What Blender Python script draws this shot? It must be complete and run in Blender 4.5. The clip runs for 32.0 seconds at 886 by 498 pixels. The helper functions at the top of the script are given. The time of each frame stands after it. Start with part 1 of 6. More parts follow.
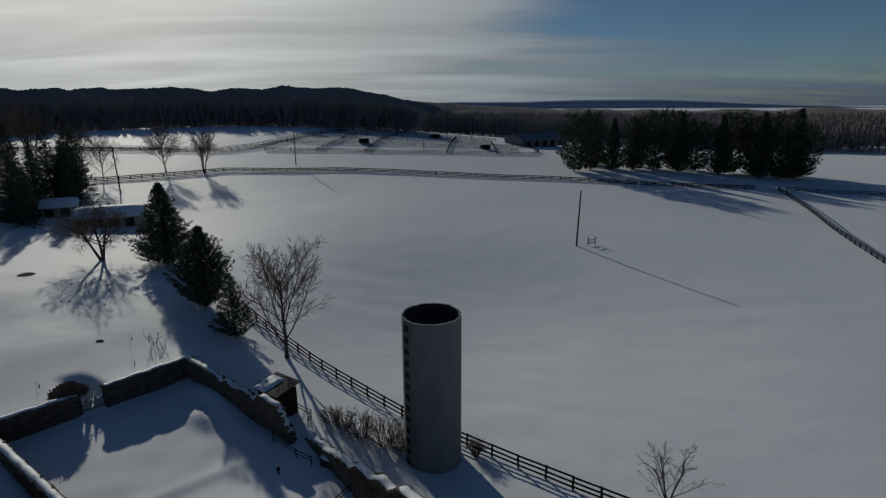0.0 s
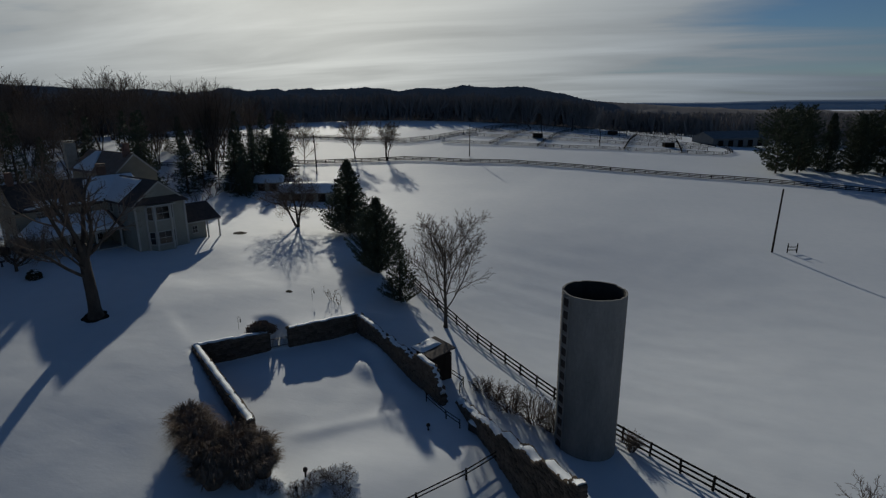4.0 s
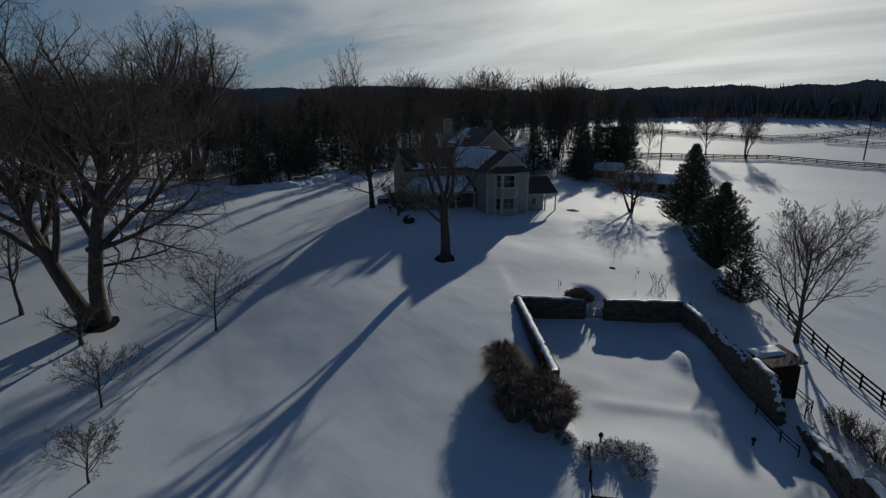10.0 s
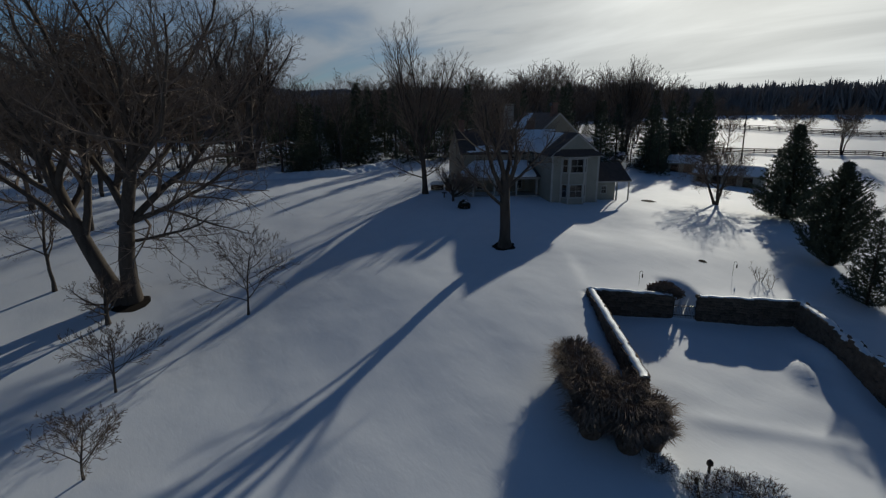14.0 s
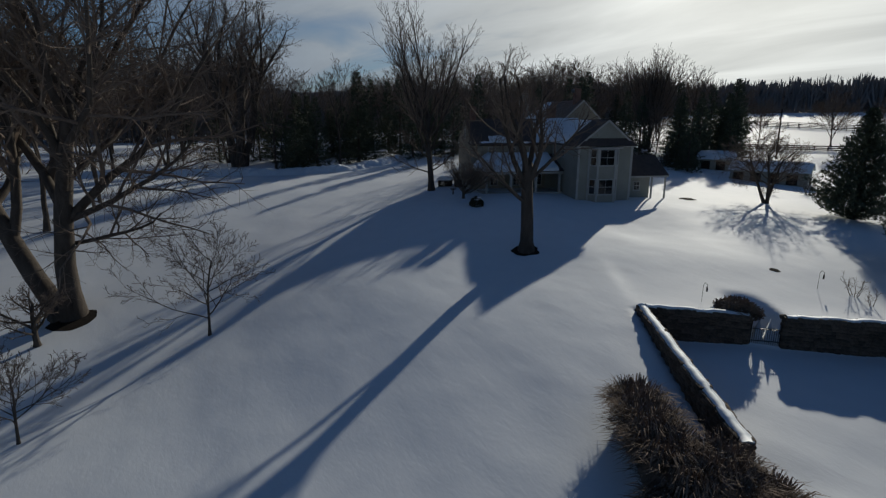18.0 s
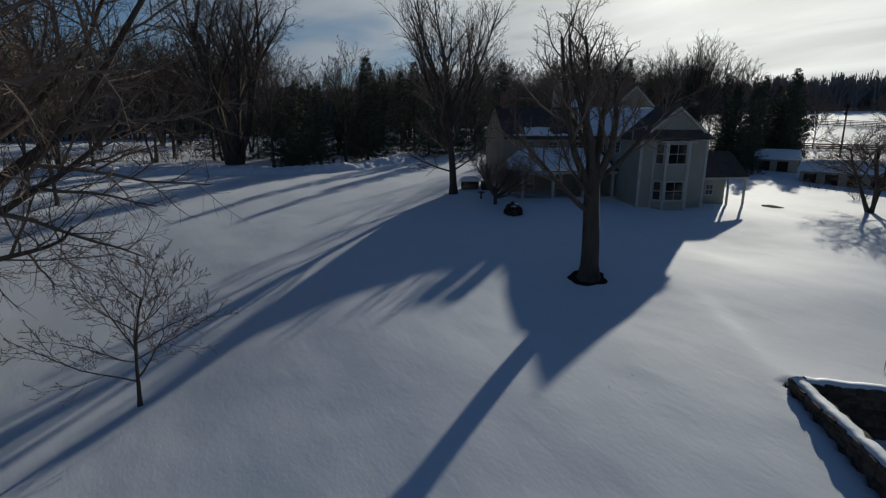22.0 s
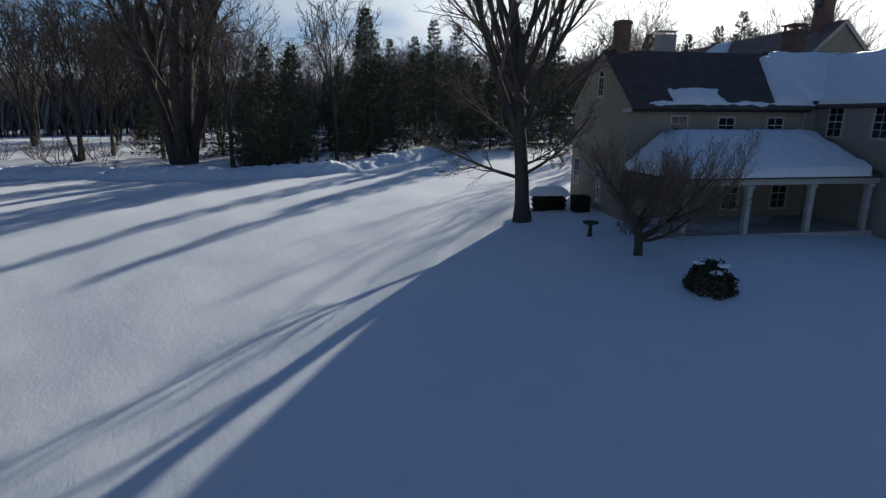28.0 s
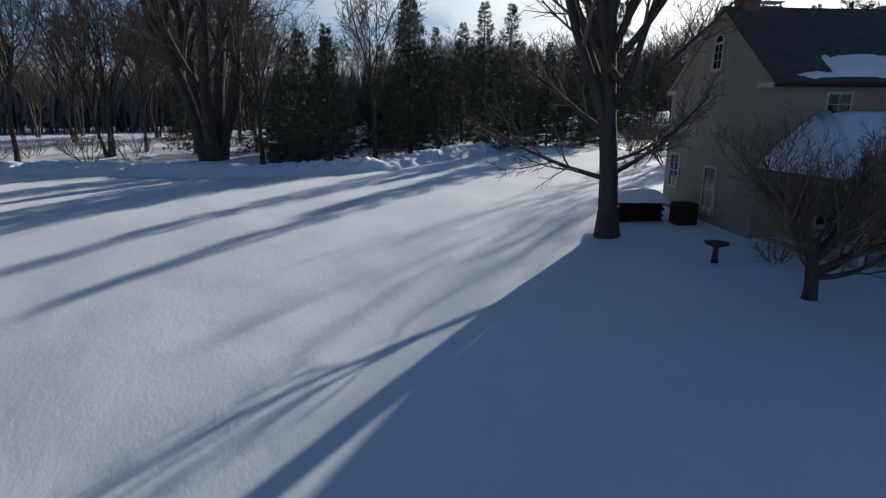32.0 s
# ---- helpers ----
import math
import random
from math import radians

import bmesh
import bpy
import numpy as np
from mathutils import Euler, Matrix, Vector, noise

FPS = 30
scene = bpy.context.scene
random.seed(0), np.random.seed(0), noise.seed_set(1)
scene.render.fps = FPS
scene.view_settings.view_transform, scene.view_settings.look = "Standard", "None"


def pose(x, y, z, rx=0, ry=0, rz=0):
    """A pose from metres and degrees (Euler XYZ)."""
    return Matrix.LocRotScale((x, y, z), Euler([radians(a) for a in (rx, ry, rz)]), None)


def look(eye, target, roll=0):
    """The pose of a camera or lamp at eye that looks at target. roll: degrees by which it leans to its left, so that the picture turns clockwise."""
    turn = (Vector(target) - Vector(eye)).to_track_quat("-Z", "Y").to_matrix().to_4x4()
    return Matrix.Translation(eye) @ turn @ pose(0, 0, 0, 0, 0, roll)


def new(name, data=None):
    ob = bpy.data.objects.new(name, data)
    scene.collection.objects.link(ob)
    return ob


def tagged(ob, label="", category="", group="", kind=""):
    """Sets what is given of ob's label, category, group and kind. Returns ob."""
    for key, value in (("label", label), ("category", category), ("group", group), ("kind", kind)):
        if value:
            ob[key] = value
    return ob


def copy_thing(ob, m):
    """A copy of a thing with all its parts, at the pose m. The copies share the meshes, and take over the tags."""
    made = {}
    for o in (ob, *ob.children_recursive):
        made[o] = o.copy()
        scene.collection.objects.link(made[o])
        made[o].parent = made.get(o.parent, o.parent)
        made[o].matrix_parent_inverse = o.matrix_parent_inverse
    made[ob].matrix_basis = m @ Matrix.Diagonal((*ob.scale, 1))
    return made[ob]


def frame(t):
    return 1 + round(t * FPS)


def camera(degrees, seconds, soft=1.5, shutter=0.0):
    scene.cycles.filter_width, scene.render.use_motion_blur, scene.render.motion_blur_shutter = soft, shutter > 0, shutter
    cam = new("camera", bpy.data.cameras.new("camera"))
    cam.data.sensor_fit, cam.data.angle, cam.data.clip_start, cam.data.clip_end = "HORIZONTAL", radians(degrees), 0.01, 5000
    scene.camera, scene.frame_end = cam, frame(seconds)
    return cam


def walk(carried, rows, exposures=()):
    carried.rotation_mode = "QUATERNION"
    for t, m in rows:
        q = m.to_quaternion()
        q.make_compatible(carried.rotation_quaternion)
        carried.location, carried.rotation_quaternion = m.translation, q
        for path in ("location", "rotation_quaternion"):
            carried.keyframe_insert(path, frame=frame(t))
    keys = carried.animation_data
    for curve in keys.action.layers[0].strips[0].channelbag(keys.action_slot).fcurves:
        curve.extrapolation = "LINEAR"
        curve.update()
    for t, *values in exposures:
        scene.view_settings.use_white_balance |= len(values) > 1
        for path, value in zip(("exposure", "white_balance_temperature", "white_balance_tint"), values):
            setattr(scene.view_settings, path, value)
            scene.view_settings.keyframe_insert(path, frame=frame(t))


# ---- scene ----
cam = camera(78.77, 32.0, 1.3)
PATH = [
    (0, -0.171, -0.010, 20.186, -0.90, -15.01, 0.36),
    (0.5, -0.268, -0.023, 19.823, 1.97, -15.01, 0.34),
    (1, -0.334, 0.013, 19.525, 5.75, -15.00, 0.34),
    (1.5, -0.252, 0.137, 19.254, 8.48, -14.96, 0.31),
    (2, -0.215, 0.084, 19.141, 9.50, -14.94, 0.29),
    (2.5, -0.284, 0.037, 18.853, 11.25, -14.88, 0.28),
    (4.5, -0.102, 0.184, 16.636, 19.87, -14.77, 0.23),
    (5, -0.220, 0.077, 15.990, 23.69, -14.71, 0.17),
    (5.5, -0.249, 0.099, 15.343, 28.48, -14.67, 0.13),
    (6, -0.217, 0.212, 14.798, 33.22, -14.68, 0.06),
    (6.5, -0.431, 0.145, 14.233, 40.21, -14.70, 0.02),
    (7, -0.289, 0.196, 13.726, 46.77, -14.70, 0.00),
    (7.5, -0.184, 0.271, 13.472, 49.11, -14.69, 0.00),
    (8, -0.141, 0.282, 13.433, 50.23, -14.66, -0.01),
    (8.5, -0.009, 0.300, 13.476, 50.89, -14.62, 0.01),
    (9, -0.005, 0.285, 13.557, 51.28, -14.62, -0.01),
    (9.5, -0.194, 0.292, 13.588, 51.60, -14.58, -0.06),
    (10, -0.530, 0.421, 13.531, 51.90, -14.56, -0.09),
    (10.5, -0.977, 0.692, 13.124, 52.35, -14.49, -0.10),
    (11, -1.579, 1.017, 12.596, 53.03, -14.46, -0.14),
    (11.5, -2.213, 1.334, 12.061, 54.42, -14.41, -0.18),
    (12, -2.863, 1.774, 11.491, 55.72, -14.37, -0.16),
    (12.5, -3.569, 2.299, 10.900, 56.49, -14.31, -0.15),
    (13, -4.462, 2.900, 10.266, 57.02, -14.23, -0.19),
    (13.5, -5.485, 3.610, 9.751, 57.44, -14.16, -0.21),
    (14, -6.557, 4.349, 9.289, 57.77, -14.11, -0.23),
    (14.5, -7.697, 5.094, 8.834, 58.00, -14.08, -0.20),
    (16.5, -12.585, 8.103, 6.989, 58.32, -13.82, -0.17),
    (17, -13.150, 8.526, 6.730, 58.43, -13.81, -0.20),
    (17.5, -14.289, 9.091, 6.658, 58.42, -13.76, -0.15),
    (18, -15.743, 9.935, 6.725, 58.55, -13.74, -0.19),
    (18.5, -17.369, 10.905, 6.803, 58.74, -13.72, -0.22),
    (19, -19.175, 11.861, 6.743, 58.98, -13.70, -0.19),
    (19.5, -20.971, 12.757, 6.673, 59.26, -13.72, -0.28),
    (20, -22.810, 13.553, 6.548, 59.38, -13.77, -0.36),
    (20.5, -24.280, 14.213, 6.446, 59.49, -13.78, -0.35),
    (21, -25.822, 14.870, 6.093, 59.62, -13.74, -0.32),
    (21.5, -27.279, 15.477, 5.598, 59.73, -13.67, -0.32),
    (22, -28.723, 16.025, 5.094, 59.80, -13.64, -0.40),
    (22.5, -30.285, 16.644, 4.816, 59.82, -13.70, -0.21),
    (23, -32.130, 17.530, 4.738, 59.94, -13.75, -0.15),
    (23.5, -34.188, 18.525, 4.607, 60.06, -13.81, -0.13),
    (24, -36.351, 19.287, 4.198, 60.09, -13.78, -0.39),
    (24.5, -38.609, 20.294, 3.853, 60.26, -13.78, -0.28),
    (25, -41.249, 21.474, 3.436, 60.36, -13.72, -0.29),
    (25.5, -43.846, 22.570, 3.393, 60.42, -13.72, -0.29),
    (27.5, -55.294, 28.357, 2.553, 60.95, -13.78, -0.21),
    (28, -57.855, 29.646, 2.456, 61.00, -13.78, -0.21),
    (28.5, -60.317, 30.967, 2.522, 61.08, -13.75, -0.24),
    (29, -62.379, 32.061, 2.606, 61.13, -13.72, -0.28),
    (29.5, -63.518, 32.571, 2.579, 61.07, -13.72, -0.23),
    (30, -63.961, 32.599, 2.206, 60.82, -13.72, -0.29),
    (30.5, -64.226, 32.664, 1.787, 60.63, -13.73, -0.25),
    (31, -64.460, 32.768, 1.666, 60.65, -13.75, -0.24),
    (31.5, -64.742, 32.793, 1.626, 60.44, -13.77, -0.23),
    (32, -65.068, 32.835, 1.583, 65.60, -13.83, -0.20),
]
EXPOSURES = [(0, -0.68, 6090, 7), (8, -0.50, 6050, 8), (14, -0.29, 6040, 8), (19, -0.20, 6070, 8), (24, 0.06, 6030, 8), (25, 0.24, 6020, 8), (28, 0.76, 6010, 9), (32, 0.79, 6030, 9)]
walk(cam, [(t, pose(x, y, z, 90 + pitch, roll, yaw)) for t, x, y, z, yaw, pitch, roll in PATH], EXPOSURES)

# ---- world, sun, exposure ----
SUN_AZ, SUN_EL = 29.3, 20.6          # degrees to the left of +y, and up
SUN_DIR = Vector((-math.sin(radians(SUN_AZ)) * math.cos(radians(SUN_EL)), math.cos(radians(SUN_AZ)) * math.cos(radians(SUN_EL)), math.sin(radians(SUN_EL))))


def build_world():
    world = bpy.data.worlds.new("winter_sky")
    scene.world = world
    world.use_nodes = True
    nt = world.node_tree
    nt.nodes.clear()
    N, L = nt.nodes.new, nt.links.new
    sky = N("ShaderNodeTexSky")
    sky.sky_type = "NISHITA"
    sky.sun_disc = False
    sky.sun_elevation = radians(SUN_EL)
    sky.sun_rotation = radians(-SUN_AZ)
    sky.air_density, sky.dust_density, sky.ozone_density = 0.9, 0.05, 4.5
    tc = N("ShaderNodeTexCoord")
    sep = N("ShaderNodeSeparateXYZ")
    L(tc.outputs["Generated"], sep.inputs[0])

    def m(op, a, b=None, c=None, clamp=False):
        n = N("ShaderNodeMath")
        n.operation, n.use_clamp = op, clamp
        for i, v in enumerate((a, b, c)):
            if v is None:
                continue
            if isinstance(v, (int, float)):
                n.inputs[i].default_value = v
            else:
                L(v, n.inputs[i])
        return n.outputs[0]

    # cloud sheet: the way projected on a flat layer
    zz = m("ADD", m("MAXIMUM", sep.outputs[2], 0.0), 0.10)
    comb = N("ShaderNodeCombineXYZ")
    L(m("DIVIDE", sep.outputs[0], zz), comb.inputs[0])
    L(m("DIVIDE", sep.outputs[1], zz), comb.inputs[1])
    mp = N("ShaderNodeMapping")
    mp.inputs["Rotation"].default_value = (0, 0, radians(-34))
    mp.inputs["Scale"].default_value = (0.42, 1.25, 1)
    mp.inputs["Location"].default_value = (3.1, 0.6, 0)
    L(comb.outputs[0], mp.inputs[0])
    n1 = N("ShaderNodeTexNoise")
    n1.inputs["Scale"].default_value = 0.85
    n1.inputs["Detail"].default_value = 7
    n1.inputs["Roughness"].default_value = 0.52
    n1.inputs["Distortion"].default_value = 0.5
    L(mp.outputs[0], n1.inputs["Vector"])
    n2 = N("ShaderNodeTexNoise")
    n2.inputs["Scale"].default_value = 0.32
    n2.inputs["Detail"].default_value = 3
    L(mp.outputs[0], n2.inputs["Vector"])
    dot = N("ShaderNodeVectorMath")
    dot.operation = "DOT_PRODUCT"
    L(tc.outputs["Generated"], dot.inputs[0])
    dot.inputs[1].default_value = SUN_DIR
    near = m("MAXIMUM", dot.outputs["Value"], 0.0)
    halo = m("POWER", near, 3.6)
    core = m("POWER", near, 30.0)
    low = m("POWER", m("SUBTRACT", 1.0, m("MAXIMUM", sep.outputs[2], 0.0)), 9.0)
    cover = m("ADD", m("ADD", m("MULTIPLY", n1.outputs[0], 1.7), m("MULTIPLY", n2.outputs[0], 0.9)), m("ADD", m("MULTIPLY", halo, 0.85), m("MULTIPLY", low, 0.62)))
    # the cloud sheet breaks up away from the sun
    gap = N("ShaderNodeVectorMath")
    gap.operation = "DOT_PRODUCT"
    L(tc.outputs["Generated"], gap.inputs[0])
    gap.inputs[1].default_value = CLEAR_DIR
    thin = m("MULTIPLY", m("POWER", m("MAXIMUM", gap.outputs["Value"], 0.0), 7.0), m("MULTIPLY", sep.outputs[2], 9.0, clamp=True))
    cover = m("SUBTRACT", cover, m("MULTIPLY", thin, 1.15))
    cover = m("MULTIPLY", m("SUBTRACT", cover, 1.30), 1.9, clamp=True)
    # the cloud bank thins out above; the zenith is clear
    high = m("MULTIPLY", m("SUBTRACT", sep.outputs[2], 0.23), 7.0, clamp=True)
    cover = m("MULTIPLY", cover, m("SUBTRACT", 0.97, m("MULTIPLY", high, 0.9)))
    streak = m("MULTIPLY_ADD", n1.outputs[0], 1.1, 0.48)
    glow = m("MULTIPLY", m("ADD", m("ADD", 0.17, m("MULTIPLY", halo, 0.68)), m("MULTIPLY", core, 0.42)), streak)
    tint = N("ShaderNodeMix")
    tint.data_type = "RGBA"
    L(m("POWER", near, 2.2), tint.inputs[0])
    tint.inputs[6].default_value = (0.55, 0.74, 1.0, 1)
    tint.inputs[7].default_value = (1.0, 0.95, 0.83, 1)
    lit = N("ShaderNodeVectorMath")
    lit.operation = "SCALE"
    L(tint.outputs[2], lit.inputs[0])
    L(glow, lit.inputs[3])
    dim = N("ShaderNodeVectorMath")
    dim.operation = "SCALE"
    L(sky.outputs[0], dim.inputs[0])
    dim.inputs[3].default_value = SKY_STRENGTH
    mix = N("ShaderNodeMix")
    mix.data_type = "RGBA"
    L(cover, mix.inputs[0])
    L(dim.outputs[0], mix.inputs[6])
    L(lit.outputs[0], mix.inputs[7])
    bg = N("ShaderNodeBackground")
    L(mix.outputs[2], bg.inputs[0])
    bg.inputs[1].default_value = 1.0
    out = N("ShaderNodeOutputWorld")
    L(bg.outputs[0], out.inputs[0])


SKY_STRENGTH = 0.048
CLEAR_DIR = Vector((math.sin(radians(46)), math.cos(radians(46)), math.tan(radians(18)))).normalized()
build_world()
sun_data = bpy.data.lights.new("sun", "SUN")
sun_data.energy, sun_data.angle, sun_data.color = 3.45, radians(0.8), (1.0, 0.905, 0.735)
sun = new("sun", sun_data)
sun.matrix_world = look(SUN_DIR * 300, (0, 0, 0))


# ---- materials ----
def mat(name, base, rough=0.8, second=None, scale=1.0, fine=None, bump=0.3, bump_scale=None, metal=0.0, stretch=(1, 1, 1), spec=0.5, extra=None, by_object=0.0, coords="Object"):
    """A surface whose colour drifts between base and second at two scales, with fine relief."""
    mt = bpy.data.materials.new(name)
    mt.use_nodes = True
    nt = mt.node_tree
    N, L = nt.nodes.new, nt.links.new
    bsdf = nt.nodes["Principled BSDF"]
    bsdf.inputs["Roughness"].default_value = rough
    bsdf.inputs["Metallic"].default_value = metal
    bsdf.inputs["Specular IOR Level"].default_value = spec
    tc = N("ShaderNodeTexCoord")
    mp = N("ShaderNodeMapping")
    mp.inputs["Scale"].default_value = stretch
    L(tc.outputs[coords], mp.inputs[0])
    second = second or tuple(c * 0.7 for c in base)
    a = N("ShaderNodeTexNoise")
    a.inputs["Scale"].default_value, a.inputs["Detail"].default_value = scale, 4
    L(mp.outputs[0], a.inputs["Vector"])
    b = N("ShaderNodeTexNoise")
    b.inputs["Scale"].default_value, b.inputs["Detail"].default_value = fine or scale * 9, 5
    L(mp.outputs[0], b.inputs["Vector"])
    add = N("ShaderNodeMath")
    add.operation = "MULTIPLY_ADD"
    L(b.outputs[0], add.inputs[0])
    add.inputs[1].default_value = 0.6
    L(a.outputs[0], add.inputs[2])
    ramp = N("ShaderNodeMapRange")
    ramp.inputs[1].default_value, ramp.inputs[2].default_value = 0.55, 1.05
    L(add.outputs[0], ramp.inputs[0])
    mix = N("ShaderNodeMix")
    mix.data_type = "RGBA"
    L(ramp.outputs[0], mix.inputs[0])
    mix.inputs[6].default_value = (*base, 1)
    mix.inputs[7].default_value = (*second, 1)
    colour = mix.outputs[2]
    if by_object:
        info = N("ShaderNodeObjectInfo")
        rr = N("ShaderNodeMapRange")
        rr.inputs[3].default_value, rr.inputs[4].default_value = 1 - by_object, 1 + by_object
        L(info.outputs["Random"], rr.inputs[0])
        hv = N("ShaderNodeHueSaturation")
        L(rr.outputs[0], hv.inputs["Value"])
        L(colour, hv.inputs["Color"])
        colour = hv.outputs[0]
    L(colour, bsdf.inputs["Base Color"])
    if bump:
        c = N("ShaderNodeTexNoise")
        c.inputs["Scale"].default_value, c.inputs["Detail"].default_value = bump_scale or (fine or scale * 9) * 1.5, 4
        L(mp.outputs[0], c.inputs["Vector"])
        bp = N("ShaderNodeBump")
        bp.inputs["Strength"].default_value = bump
        bp.inputs["Distance"].default_value = 0.05
        L(c.outputs[0], bp.inputs["Height"])
        L(bp.outputs[0], bsdf.inputs["Normal"])
    if extra:
        extra(nt, bsdf, mp)
    return mt


def siding(nt, bsdf, mp):
    """Lap boards as relief."""
    N, L = nt.nodes.new, nt.links.new
    w = N("ShaderNodeTexWave")
    w.wave_type, w.bands_direction, w.wave_profile = "BANDS", "Z", "SAW"
    w.inputs["Scale"].default_value = 2.4
    L(mp.outputs[0], w.inputs["Vector"])
    bp = N("ShaderNodeBump")
    bp.inputs["Strength"].default_value, bp.inputs["Distance"].default_value = 0.7, 0.03
    L(w.outputs["Fac"], bp.inputs["Height"])
    L(bp.outputs[0], bsdf.inputs["Normal"])


def snow_extra(nt, bsdf, mp):
    """Wind ripples and soft drifts in the snow."""
    N, L = nt.nodes.new, nt.links.new
    m2 = N("ShaderNodeMapping")
    m2.inputs["Rotation"].default_value = (0, 0, radians(118))
    m2.inputs["Scale"].default_value = (0.7, 1.7, 1)
    L(mp.outputs[0], m2.inputs[0])
    n = N("ShaderNodeTexNoise")
    n.inputs["Scale"].default_value, n.inputs["Detail"].default_value, n.inputs["Distortion"].default_value = 0.7, 9, 0.25
    n.inputs["Roughness"].default_value = 0.55
    L(m2.outputs[0], n.inputs["Vector"])
    fine = N("ShaderNodeTexNoise")
    fine.inputs["Scale"].default_value, fine.inputs["Detail"].default_value, fine.inputs["Distortion"].default_value = 4.2, 7, 0.7
    L(m2.outputs[0], fine.inputs["Vector"])
    crust = N("ShaderNodeMath")
    crust.operation = "MULTIPLY_ADD"
    L(fine.outputs[0], crust.inputs[0])
    crust.inputs[1].default_value = 0.34
    L(n.outputs[0], crust.inputs[2])
    bp = N("ShaderNodeBump")
    bp.inputs["Strength"].default_value, bp.inputs["Distance"].default_value = 0.10, 0.2
    L(crust.outputs[0], bp.inputs["Height"])
    L(bp.outputs[0], bsdf.inputs["Normal"])


SNOW = mat("snow", (0.73, 0.76, 0.80), 0.72, (0.66, 0.70, 0.75), 0.05, 0.6, 0.0, spec=0.30, extra=snow_extra)
SNOW_CAP = mat("snow_cap", (0.77, 0.80, 0.84), 0.6, (0.71, 0.75, 0.79), 0.8, 5, 0.5, 3, spec=0.3)
BARK = mat("bark", (0.105, 0.088, 0.074), 0.95, (0.052, 0.043, 0.036), 2.0, 22, 0.9, 14, stretch=(1, 1, 0.25), spec=0.15)
TWIG = mat("twig_bark", (0.20, 0.155, 0.122), 0.95, (0.13, 0.10, 0.08), 1.0, 8, 0.0, spec=0.1)
NEEDLE = mat("needles", (0.060, 0.074, 0.050), 0.85, (0.092, 0.10, 0.064), 0.5, 5, 0.0, spec=0.15)
NEEDLE_GREY = mat("pine_needles", (0.060, 0.076, 0.050), 0.85, (0.092, 0.10, 0.058), 0.5, 5, 0.0, spec=0.15)
STONE = mat("field_stone", (0.15, 0.115, 0.085), 0.95, (0.06, 0.048, 0.04), 2.2, 12, 0.9, 8, by_object=0.35, spec=0.2)
MORTAR = mat("mortar", (0.06, 0.05, 0.042), 0.95, (0.035, 0.03, 0.026), 1.5, 14, 0.6)
CONCRETE = mat("silo_concrete", (0.27, 0.26, 0.245), 0.9, (0.19, 0.185, 0.175), 0.7, 6, 0.3, stretch=(1, 1, 0.3), by_object=0.07, spec=0.2)
DARK_CONCRETE = mat("silo_inside", (0.06, 0.055, 0.05), 0.95, (0.03, 0.03, 0.03), 1.0, 8, 0.3)
FENCE = mat("black_fence_paint", (0.012, 0.011, 0.0105), 0.9, (0.024, 0.021, 0.019), 2, 18, 0.3, spec=0.06)
POLE = mat("pole_wood", (0.042, 0.032, 0.026), 0.95, (0.022, 0.018, 0.015), 1.5, 16, 0.5, stretch=(1, 1, 0.2), spec=0.08)
IRON = mat("dark_iron", (0.02, 0.02, 0.02), 0.5, (0.04, 0.03, 0.025), 3, 20, 0.1, metal=0.7)
SIDING = mat("grey_siding", (0.31, 0.31, 0.265), 0.75, (0.25, 0.25, 0.215), 0.6, 6, 0.0, extra=siding)
STUCCO = mat("pale_stucco", (0.30, 0.265, 0.205), 0.9, (0.22, 0.195, 0.15), 0.7, 9, 0.4, 30)
TRIM = mat("white_trim_paint", (0.46, 0.45, 0.42), 0.6, (0.35, 0.34, 0.32), 1.5, 12, 0.1)
SHINGLE = mat("roof_shingle", (0.085, 0.067, 0.060), 0.9, (0.052, 0.043, 0.040), 1.6, 14, 0.7, 12)
METAL_ROOF = mat("tin_roof", (0.30, 0.22, 0.17), 0.5, (0.20, 0.15, 0.12), 0.8, 8, 0.1, metal=0.4)
BRICK = mat("chimney_brick", (0.20, 0.12, 0.09), 0.95, (0.12, 0.075, 0.06), 1.8, 14, 0.7, 20, by_object=0.2)
PALE_BRICK = mat("chimney_stucco", (0.42, 0.38, 0.32), 0.9, (0.3, 0.27, 0.23), 1.5, 10, 0.4)
DRY_GRASS = mat("dry_grass", (0.30, 0.235, 0.185), 0.9, (0.075, 0.052, 0.036), 0.9, 6, 0.0, spec=0.1)
LEAF = mat("evergreen_leaf", (0.022, 0.032, 0.016), 0.5, (0.045, 0.038, 0.02), 1.5, 9, 0.0, spec=0.3)
SOIL = mat("bare_ground", (0.03, 0.024, 0.019), 1.0, (0.016, 0.013, 0.011), 3, 18, 0.8, spec=0.1)
# bare woods, base colour lifted to carry the haze of distance
HAZY_FOREST = mat("hazy_wood_mass", (0.26, 0.24, 0.232), 1.0, (0.18, 0.167, 0.162), 0.02, 0.3, 0.0, spec=0.05)
# wooded ridge with aerial haze mixed into its colour
HAZY_RIDGE = mat("far_ridge", (0.40, 0.46, 0.54), 1.0, (0.32, 0.375, 0.45), 0.004, 0.05, 0.0, spec=0.0)
BARN_METAL = mat("barn_sheet_metal", (0.16, 0.17, 0.18), 0.6, (0.11, 0.12, 0.13), 0.5, 4, 0.0)


def glass_material():
    mt = bpy.data.materials.new("window_glass")
    mt.use_nodes = True
    b = mt.node_tree.nodes["Principled BSDF"]
    b.inputs["Base Color"].default_value = (0.012, 0.014, 0.016, 1)
    b.inputs["Roughness"].default_value = 0.06
    b.inputs["Specular IOR Level"].default_value = 0.6
    return mt


GLASS = glass_material()


